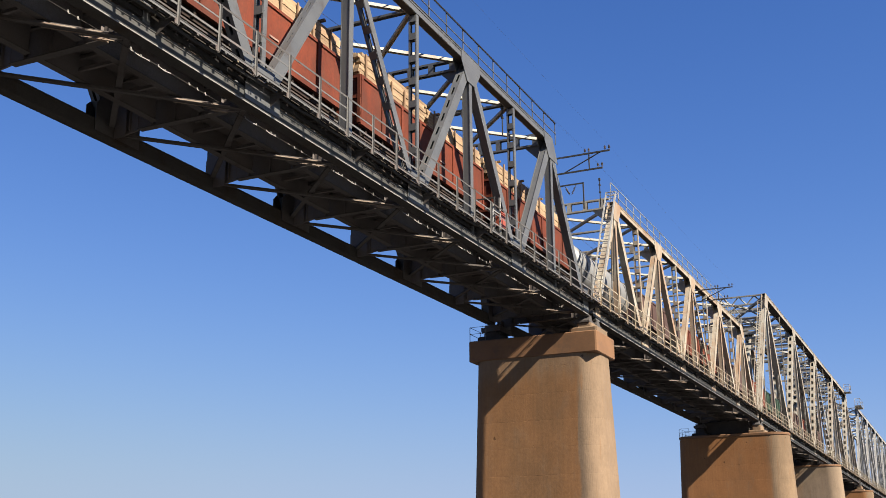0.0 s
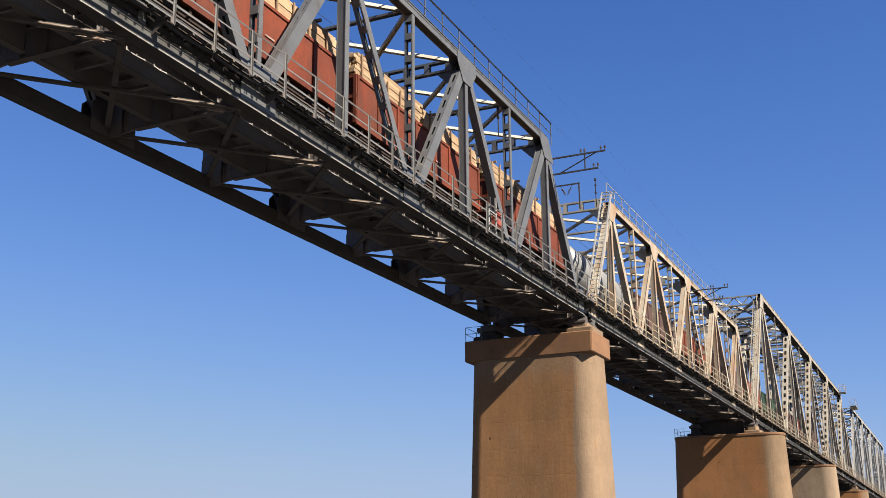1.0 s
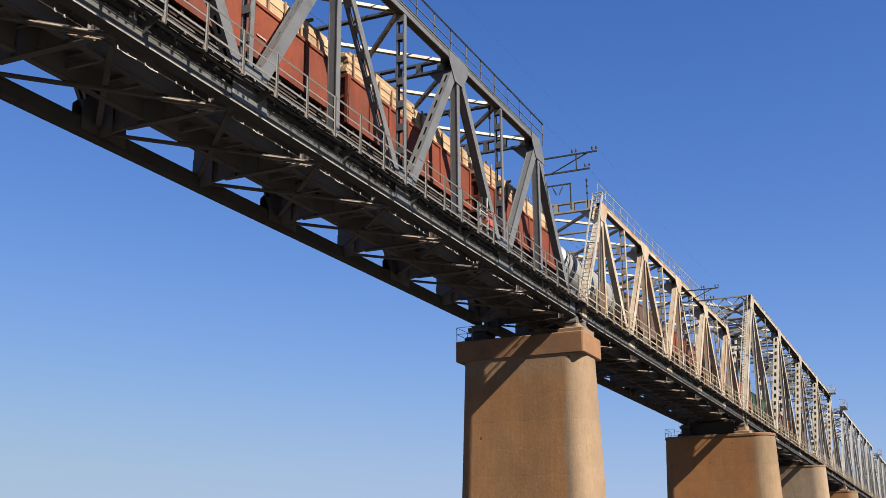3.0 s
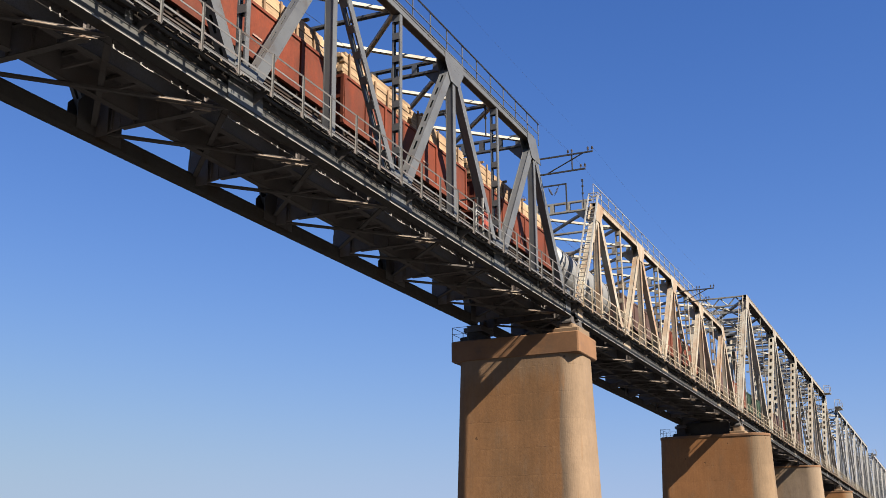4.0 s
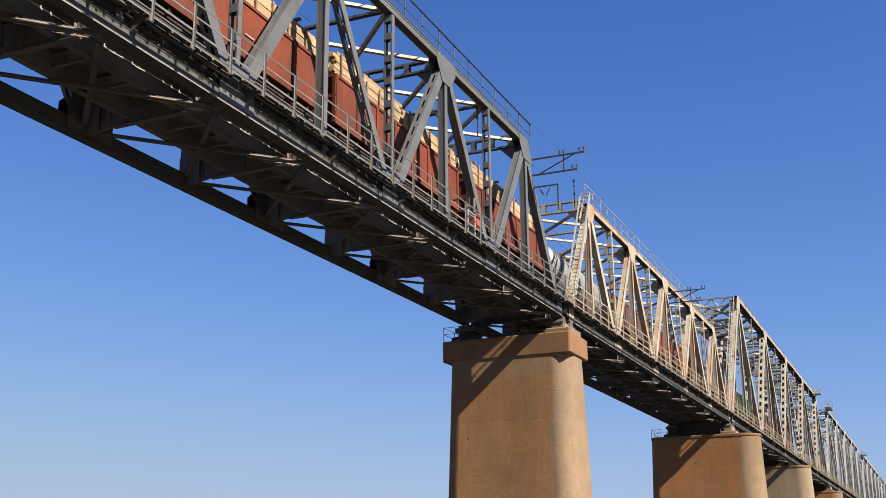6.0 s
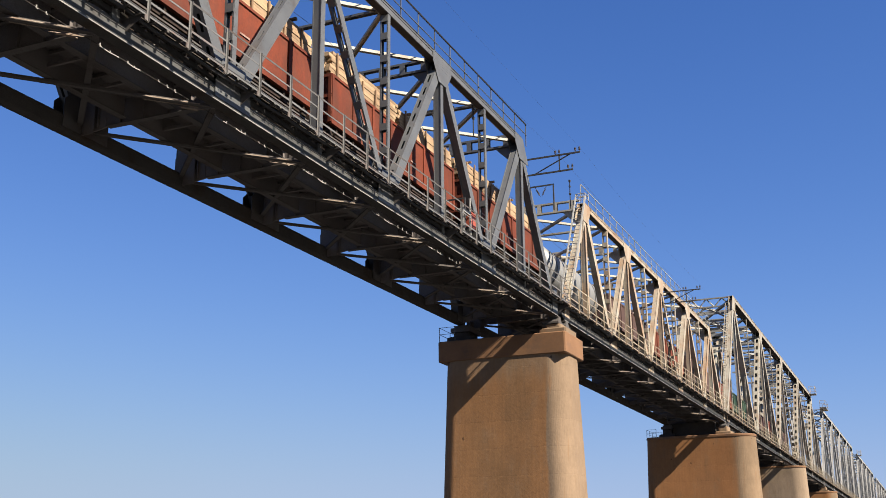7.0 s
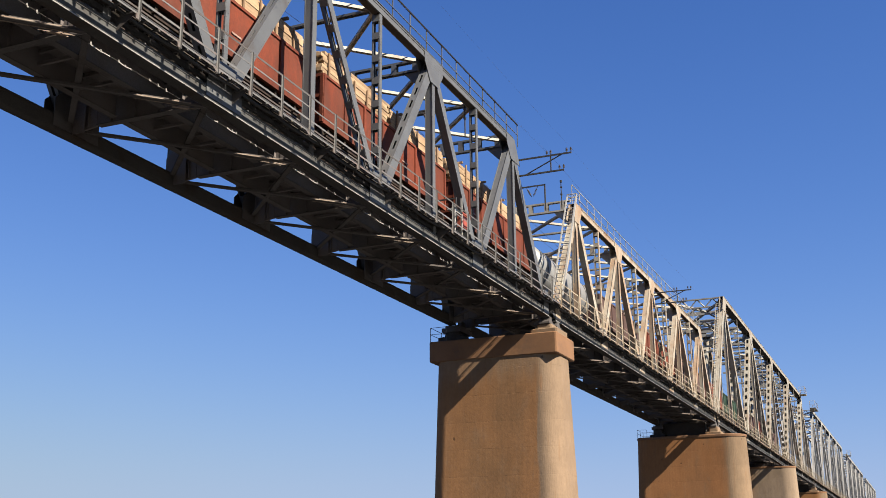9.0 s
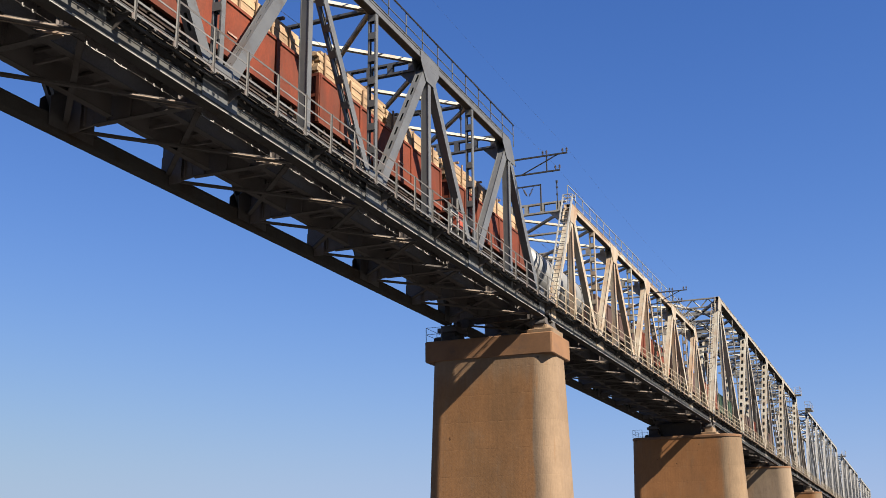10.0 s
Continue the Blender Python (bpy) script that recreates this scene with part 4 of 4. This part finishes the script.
SILVER = material("dull_silver_tank_paint", (0.168, 0.168, 0.164), (0.139, 0.139, 0.134), 0.8, 0.45, stain=(0.084, 0.071, 0.058), stain_amount=0.25, bump=0.05)
SOOT = material("sooty_running_gear", (0.020, 0.016, 0.014), (0.034, 0.025, 0.020), 3.0, 0.85, bump=0.2, gloss=0.1)
WHITE = material("worn_white_stencil", (0.255, 0.180, 0.150), (0.150, 0.075, 0.053), 6.0, 0.7, bump=0)
RED = material("signal_red_paint", (0.265, 0.058, 0.030), (0.200, 0.042, 0.024), 3.0, 0.5, bump=0.05)
CERAMIC = material("dark_glazed_ceramic", (0.040, 0.034, 0.034), (0.055, 0.046, 0.045), 5.0, 0.25, bump=0)
WIRE = material("weathered_copper_wire", (0.05, 0.045, 0.04), (0.07, 0.06, 0.05), 5.0, 0.5, metal=0.6, bump=0)

R0 = RAIL_Z


def bogie(parent, xc):
    """A three-piece freight bogie as one part with its wheels under it."""
    g = Geo()
    for s in (-1, 1):
        y = s * 1.02
        g.prism([(xc - 1.15, 0.62), (xc - 0.9, 0.72), (xc - 0.35, 0.75), (xc + 0.35, 0.75), (xc + 0.9, 0.72), (xc + 1.15, 0.62), (xc + 1.15, 0.42), (xc + 0.75, 0.42), (xc + 0.4, 0.2), (xc - 0.4, 0.2), (xc - 0.75, 0.42), (xc - 1.15, 0.42)], y - 0.07, y + 0.07)
    g.box(xc - 0.22, xc + 0.22, -1.1, 1.1, 0.5, 0.78)
    b = part("bogie", g, SOOT, parent)
    for dx in (-0.925, 0.925):
        w = Geo().rod((xc + dx, -0.7, 0.475), (xc + dx, 0.7, 0.475), 0.075, 8)
        for s in (-1, 1):
            w.rod((xc + dx, s * 0.72, 0.475), (xc + dx, s * 0.86, 0.475), 0.475, 20).rod((xc + dx, s * 0.68, 0.475), (xc + dx, s * 0.72, 0.475), 0.505, 20)
        part("wheelset", w, SOOT, b)


def running_gear(w, length):
    g = Geo().box(0, length, -0.16, 0.16, 0.95, 1.25)
    for s in (0, 1):
        x = 0.1 if s == 0 else length - 0.1
        g.box(x - 0.1, x + 0.1, -1.45, 1.45, 1.0, 1.3)
        e = -0.62 if s == 0 else length + 0.1
        g.box(e, e + 0.52, -0.12, 0.12, 0.92, 1.18)
    part("underframe", g, SOOT, w)
    for x in (1.95, length - 1.95):
        bogie(w, x)
    part("brake_gear", Geo().rod((4.4, -0.75, 0.85), (5.3, -0.75, 0.85), 0.2, 12).box(6.2, 6.9, -0.9, -0.5, 0.7, 1.1).rod((3.2, 0.2, 0.7), (9, 0.2, 0.7), 0.03, 6), SOOT, w)


def gondola(at, paint, label):
    """An open-topped four-axle wagon with ribbed sides."""
    w = thing("gondola_wagon", (at, MID, R0), label, "railway wagon", "train wagons")
    L, hw, z0, z1 = 12.5, 1.55, 1.62, 3.72
    part("floor", Geo().box(0.06, L - 0.06, -hw + 0.06, hw - 0.06, z0, z0 + 0.08), paint, w)
    for s in (-1, 1):
        y0, y1 = sorted((s * (hw - 0.05), s * (hw - 0.11)))
        g = Geo().box(0.05, L - 0.05, y0, y1, z0 + 0.02, z1 - 0.1)
        side = part("side_wall", g, paint, w)
        a, b = sorted((s * hw, s * (hw - 0.14)))
        part("top_rail", Geo().box(0.0, L, a, b, z1 - 0.12, z1), paint, w)
        part("sill", Geo().box(0.0, L, a, b, z0 - 0.06, z0 + 0.14), paint, w)
        for i in range(8):
            x = 0.08 + (L - 0.16) * i / 7
            a, b = sorted((s * (hw + 0.01), s * (hw - 0.06)))
            part("side_rib", Geo().box(x - 0.08, x + 0.08, a, b, z0 + 0.14, z1 - 0.12), paint, w)
        # stencilled marks, worn past reading
        if s < 0:
            for x, z, n2 in ((2.25, 2.5, 0.9), (7.4, 2.45, 0.6)):
                part("stencil_bar", Geo().box(x, x + n2, -hw + 0.012, -hw + 0.02, z, z + 0.07), WHITE, w, "worn white stencil mark")
    for e in (0, 1):
        x0 = 0.0 if e == 0 else L - 0.07
        xr = -0.06 if e == 0 else L
        part("end_wall", Geo().box(x0, x0 + 0.07, -hw + 0.02, hw - 0.02, z0, z1 - 0.05), paint, w)
        for z in (1.95, 2.7, z1 - 0.14):
            part("end_band", Geo().box(xr, xr + 0.06, -hw + 0.02, hw - 0.02, z, z + 0.13), paint, w)
        for y in (-1.46, -0.5, 0.5, 1.46):
            part("end_rib", Geo().box(xr - 0.008, xr + 0.06, y - 0.07, y + 0.07, z0, z1 - 0.15), paint, w)
    part("side_sill", Geo().box(0.1, L - 0.1, -1.3, -1.18, 1.26, z0).box(0.1, L - 0.1, 1.18, 1.3, 1.26, z0), SOOT, w)
    for i in range(9):
        x = 0.6 + (L - 1.2) * i / 8
        part("floor_bearer", Geo().box(x - 0.06, x + 0.06, -1.45, 1.45, 1.3, z0), SOOT, w)
    running_gear(w, L)
    return w


def timber_load(at, seed):
    """Sawn planks stacked above the wagon's sides, held by upright stakes."""
    t = thing("timber_load", (at, MID, R0 + 3.72), "stack of fresh yellow sawn planks with upright stakes", "timber", "timber loads")
    rnd = random.Random(seed)
    plank = Geo().box(0, 6.05, -0.11, 0.11, 0, 0.15).mesh("plank")
    plank.materials.append(TIMBER)
    for half in (0, 1):
        high = 8 - half  # the two bundles differ in height
        for layer in range(high):
            for j in range(12):
                if 2 < j < 9 and 0 < layer < high - 2 or layer == high - 1 and (j in (0, 11) or rnd.random() < 0.3):
                    continue
                b = part("plank", plank, None, t)
                b.location = (0.05 + half * 6.3 + rnd.uniform(-0.16, 0.16), -1.32 + j * 0.24 + rnd.uniform(-0.02, 0.02), -0.02 + layer * 0.157)
                b.rotation_euler = (0, 0, rnd.uniform(-0.005, 0.005))
    bearer = Geo().box(-0.06, 0.06, -1.44, 1.44, 0, 0.1).mesh("bearer")
    bearer.materials.append(STAKE)
    for x, high in ((1.2, 8), (4.6, 8), (7.6, 7), (11.2, 7)):
        part("bearer", bearer, None, t, "brown cross batten on the stack").location = (x, 0, -0.01 + high * 0.157)
    for s in (-1, 1):
        for x in (0.5, 1.55, 2.75, 3.9, 5.2, 6.9, 8.1, 9.2, 10.3, 11.6):
            lean = rnd.uniform(-0.06, 0.06)
            h = rnd.uniform(0.75, 1.28)
            y = s * 1.49
            part("stake", Geo().prism([(x - 0.05, 0.003), (x + 0.05, 0.003), (x + 0.05 + lean, h), (x - 0.05 + lean, h)], y - 0.025, y + 0.025), STAKE, t, "weathered brown upright stake")
    return t


PITCH = 13.9
RED_LABEL = "red oxide gondola wagon loaded with sawn timber"
first = gondola(-18.5, OXIDE, RED_LABEL)
load = timber_load(-18.5, 5)
for i in (-2, -1, 1):
    copy_thing(first, Matrix.Translation((-18.5 + PITCH * i, MID, R0)))
    copy_thing(load, Matrix.Translation((-18.5 + PITCH * i, MID, R0 + 3.72)))
second = gondola(-18.5 + 3 * PITCH, BROWN, "dark brown empty gondola wagon with ribbed sides")
green = gondola(-18.5 + 7 * PITCH, GREEN, "dull green empty gondola wagon with ribbed sides")
copies = {4: first, 5: second, 6: first, 8: second, 9: first, 10: second}
for i, src in copies.items():
    ob = copy_thing(src, Matrix.Translation((-18.5 + PITCH * i, MID, R0)))
    if src is first:
        ob["label"] = "red oxide empty gondola wagon with ribbed sides"


def tank_wagon(at):
    w = thing("tank_wagon", (at, MID, R0), "dull silver tank wagon with black bands", "railway wagon", "train wagons")
    L, r, zc = 12.0, 1.5, 2.75
    g = Geo()
    rings = []
    for x, k in ((0.15, 0.35), (0.2, 0.62), (0.32, 0.83), (0.5, 0.96), (0.75, 1.0), (11.25, 1.0), (11.5, 0.96), (11.68, 0.83), (11.8, 0.62), (11.85, 0.35)):
        rings.append([(x, r * k * math.cos(2 * math.pi * i / 40), zc + r * k * math.sin(2 * math.pi * i / 40)) for i in range(40)])
    part("tank", g.loft(rings), SILVER, w, smooth=True)
    for x in (1.6, 4.2, 7.8, 10.4):
        ring = []
        for xx, rr in ((x - 0.06, r - 0.01), (x - 0.06, r + 0.02), (x + 0.06, r + 0.02), (x + 0.06, r - 0.01)):
            ring.append([(xx, rr * math.cos(2 * math.pi * i / 40), zc + rr * math.sin(2 * math.pi * i / 40)) for i in range(40)])
        part("strap", Geo().loft(ring), BLACK, w, "black steel strap")
    part("dome", Geo().rod((6.0, 0, zc + r - 0.1), (6.0, 0, zc + r + 0.3), 0.45, 20), SILVER, w)
    part("platform", Geo().box(5.0, 7.0, -0.7, -0.4, zc + r - 0.1, zc + r - 0.06).box(5.0, 7.0, 0.4, 0.7, zc + r - 0.1, zc + r - 0.06), SOOT, w)
    g = Geo()
    for s in (-0.2, 0.2):
        g.rod((6.0 + s, -1.2, zc + r - 0.2), (6.0 + s, -1.62, 1.2), 0.02, 6)
    for i in range(9):
        z = 1.4 + i * 0.3
        g.rod((5.8, -1.62 + 0.4 * (z - 1.2) / 2.9, z), (6.2, -1.62 + 0.4 * (z - 1.2) / 2.9, z), 0.014, 5)
    part("ladder", g, SOOT, w)
    running_gear(w, L)
    return w


tank_wagon(-18.5 + 2 * PITCH)


# ---- line brackets with insulators, and their wires ----
def insulator(g, x, y, z):
    for k, rr in ((0.0, 0.025), (0.09, 0.06), (0.13, 0.035), (0.17, 0.06), (0.22, 0.03)):
        g.rod((x, y, z + k), (x, y, z + k + 0.05), rr, 8)


def line_bracket(at_x, top, label):
    b = thing("line_bracket", (at_x, 0, top), label, "wire bracket", "line brackets")
    part("upper_arm", Geo().box(-0.04, 0.04, -3.25, -0.02, -0.04, 0.04).box(-0.04, 0.04, -0.14, -0.02, -0.2, 0.2), BLACK, b)
    part("lower_arm", Geo().box(-0.04, 0.04, -2.8, -0.02, -0.98, -0.9).box(-0.04, 0.04, -0.14, -0.02, -1.14, -0.74), BLACK, b)
    part("brace", Geo().rod((0, -0.6, -0.92), (0, -2.7, -0.02), 0.035, 6), BLACK, b)
    part("drop_bar", Geo().box(-0.03, 0.03, -2.08, -2.02, -0.9, -0.04), BLACK, b)
    for y, z in ((-3.22, 0.04), (-2.98, 0.04), (-2.06, 0.04), (-1.84, 0.04), (-2.78, -0.9), (-2.54, -0.9)):
        g = Geo()
        insulator(g, 0, y, z)
        part("insulator", g, CERAMIC, b, "dark glazed insulator")
    return b


ARM_X, ARM_Z = 0.9, 7.84
arm = line_bracket(ARM_X, ARM_Z, "dark steel bracket carrying insulators off the truss")
copy_thing(arm, Matrix.Translation((S2 + 28.5, 0, ARM_Z - 0.1)))
copy_thing(arm, Matrix.Translation((S1 + 5.5, 0, ARM_Z)))


def wire(name, points, r, label):
    c = bpy.data.curves.new(name, "CURVE")
    c.dimensions, c.bevel_depth, c.bevel_resolution = "3D", r, 1
    s = c.splines.new("POLY")
    s.points.add(len(points) - 1)
    for q, pt in zip(s.points, points):
        q.co = (*pt, 1)
    c.materials.append(WIRE)
    return tagged(new(name, c), label, "wire", "overhead wires")


def sagging(xs, y, z, sag):
    pts = []
    for a, b in zip(xs, xs[1:]):
        for i in range(9):
            f = i / 9
            pts.append((a + (b - a) * f, y, z - sag * 4 * f * (1 - f)))
    pts.append((xs[-1], y, z))
    return pts


for y, z in ((-3.22, 0.3), (-1.84, 0.3), (-2.54, -0.64)):
    wire("line_wire", sagging([S1 - 40, S1 + 5.5, ARM_X, S2 + 27.5, S3 + 20, S3 + 75, S3 + 130], y, ARM_Z + z, 0.35), 0.0022, "thin dark line wire on insulators")
cat_x = [S0 + 5.5 + 27.5 * i for i in range(14)]
wire("messenger_wire", sagging(cat_x, MID, 8.05, 0.45), 0.009, "overhead messenger wire above the track")
wire("contact_wire", [(S0, MID, 7.15), (S5, MID, 7.15)], 0.010, "overhead contact wire above the track")


# ---- catenary hangers under the portals ----
def hanger_frame(x, z):
    """A small frame on the portal with two insulator strings in a V."""
    h = thing("catenary_hanger", (x, MID, z), "steel hanger frame with insulators in a V", "wire hanger", "catenary hangers")
    part("frame", Geo().box(-0.04, 0.04, -1.45, -1.37, -0.9, 0.9).box(-0.04, 0.04, -1.45, 0.2, 0.82, 0.9), BLACK, h)
    part("insulator_post", Geo().box(-0.025, 0.025, -2.535, -2.485, -0.95, 0.95).box(-0.06, 0.06, -2.57, -2.45, 0.86, 1.0).box(-0.06, 0.06, -2.57, -2.45, 0.5, 0.58).box(-0.06, 0.06, -2.57, -2.45, 0.0, 0.10), BLACK, h)
    for s in (-1, 1):
        g = Geo()
        a, b = Vector((0, -0.55 + s * 0.38, 0.8)), Vector((0, -0.55 + s * 0.05, 0.15))
        g.rod(a, b, 0.015, 6)
        for i in range(5):
            c = a + (b - a) * (0.25 + 0.13 * i)
            g.rod(c, c + (b - a) * 0.06, 0.06, 10)
        part("insulator_string", g, CERAMIC, h, "dark insulator string")
    return h


hang = hanger_frame(S2 + 4.2, 9.0)
copy_thing(hang, Matrix.Translation((S1 + 44 - 0.2, MID, 7.9)))

# ---- ladder on the cream span's end post ----
lad = thing("ladder", (S2, 0, 0), "pale steel ladder leaning along the end post", "ladder")
foot, head = Vector((0.0, -0.5, 1.2)), Vector((4.1, -0.5, H1 - 0.1))
u = (head - foot).normalized()
for y, r in ((-0.62, 0.05), (0.0, 0.04)):
    part("stile", Geo().box(0, (head - foot).length, -r, r, -0.05, 0.05, Matrix.Translation(foot + Vector((0, y + 0.5, 0))) @ Matrix(((u.x, 0, -u.z), (0, 1, 0), (u.z, 0, u.x))).to_4x4()), PALER, lad)
k = 26
for i in range(k + 1):
    c = foot + (head - foot) * (i / k)
    part("rung", Geo().rod(c + Vector((0, -0.12, 0)), c + Vector((0, 0.5, 0)), 0.022, 6), PALER, lad)
for i in range(5):  # stand-offs to the end post
    c = foot + (head - foot) * (0.08 + 0.21 * i)
    part("stand_off", Geo().rod(c + Vector((0, 0.45, 0)), c + Vector((0.55, 0.45, -0.12)), 0.025, 5), PALER, lad)
g = Geo()
for x, y in ((0.0, -0.12), (0.75, -0.12), (0.75, 0.5), (0.0, 0.5)):
    g.rod(head + Vector((x, y, -0.1)), head + Vector((x, y, 0.2)), 0.03, 6)
for p0, p1 in (((0, -0.12), (0.75, -0.12)), ((0.75, -0.12), (0.75, 0.5)), ((0, 0.5), (0.75, 0.5)), ((0, -0.12), (0, 0.5))):
    g.rod(head + Vector((*p0, 0.2)), head + Vector((*p1, 0.2)), 0.03, 6)
part("landing_frame", g, PALER, lad)
for a, b in (((3.4, -0.62, 7.2), (3.9, -0.3, 3.0)), ((2.6, -0.62, 5.2), (3.3, -0.3, 1.6))):
    part("slack_cable", Geo().rod(a, b, 0.03, 6), BLACK, lad, "black slack cable")

# ---- step irons on the tall span's end post ----
steps = thing("step_ladder", (S3, 0, 0), "pale steel step ladder up the tall span's end post", "ladder")
foot, head = Vector((-0.2, 0.14, 0.9)), Vector((10.1, 0.14, H3 - 1.0))
u = (head - foot).normalized()
for y in (-0.02, 0.44):
    part("stile", Geo().box(0, (head - foot).length, -0.03, 0.03, -0.05, 0.05, Matrix.Translation(foot + Vector((0, y, 0))) @ Matrix(((u.x, 0, -u.z), (0, 1, 0), (u.z, 0, u.x))).to_4x4()), PALE, steps)
k = 44
for i in range(k + 1):
    c = foot + (head - foot) * (i / k)
    part("rung", Geo().rod(c + Vector((0, 0.0, 0)), c + Vector((0, 0.42, 0)), 0.035, 6), PALE, steps)
for i in range(8):  # stand-offs to the end post
    c = foot + (head - foot) * (0.04 + 0.13 * i)
    part("stand_off", Geo().rod(c, c + Vector((0.42, 0, -0.3)), 0.03, 5).rod(c + Vector((0, 0.42, 0)), c + Vector((0.42, 0.42, -0.3)), 0.03, 5), PALE, steps)

# ---- red box on the walkway ----
box = thing("fire_box", (-8.52, -0.45, FLOOR_Z), "red painted steel fire box on a pale stand on the walkway", "fire box")
part("body", Geo().box(-0.38, 0.38, -0.2, 0.15, 0.5, 1.14), RED, box)
part("lid", Geo().prism([(-0.42, 1.14), (0.42, 1.14), (0.38, 1.2), (-0.38, 1.2)], -0.23, 0.18), RED, box)
part("door_frame", Geo().box(-0.34, 0.34, -0.212, -0.2, 1.05, 1.09).box(-0.34, 0.34, -0.212, -0.2, 0.56, 0.6).box(-0.34, -0.30, -0.212, -0.2, 0.6, 1.05).box(0.30, 0.34, -0.212, -0.2, 0.6, 1.05), RED, box)
for x in (-0.36, 0.31):
    part("stand", Geo().box(x, x + 0.05, -0.18, 0.13, 0.0, 0.5), BLACK, box)
for x, top in ((-1.43, 1.25), (-0.58, 1.78)):
    part("frame_post", Geo().box(x, x + 0.07, -0.29, -0.22, 0.0, top), PALER, box, "pale steel post beside the box")
part("shelf", Geo().box(-1.43, -0.51, -0.22, 0.10, 1.02, 1.07).box(-1.36, -0.58, -0.26, -0.235, 0.95, 1.1), PALER, box, "pale shelf beside the box")
part("frame_bar", Geo().box(-1.14, -1.08, -0.25, 1.1, 1.6, 1.66).box(-1.14, -1.08, 1.04, 1.1, 0.0, 1.6).box(-1.14, -1.08, -0.25, -0.19, 0.0, 1.6), BLACK, box, "dark cross bar over the walkway")


# ---- inspection platforms at the ends of the tall spans ----
def platform(x, z, half):
    p = thing("inspection_platform", (x, 0, z), "small steel platform with a handrail high on the truss", "platform", "inspection platforms")
    part("deck", Geo().box(-half, half, -1.35, -0.2, -0.04, 0.0).box(-half, half, -0.3, -0.2, -0.4, -0.04), PALE, p)
    spots = [(-half, -0.3), (-half, -1.3), (half, -1.3), (half, -0.3)]
    for ax, ay in spots:
        part("post", Geo().rod((ax, ay, 0), (ax, ay, 1.35), 0.045, 6), PALE, p)
    for (ax, ay), (bx, by) in zip(spots, spots[1:]):
        for h in (0.7, 1.35):
            part("rail", Geo().rod((ax, ay, h), (bx, by, h), 0.035, 6), PALE, p)
    return p


platform(S3 + 97.0, H3 - 0.35, 1.3)
platform(S4 + 8.5, H3 - 0.35, 3.4)
platform(S5 + 9.0, H3 - 0.7, 2.0)
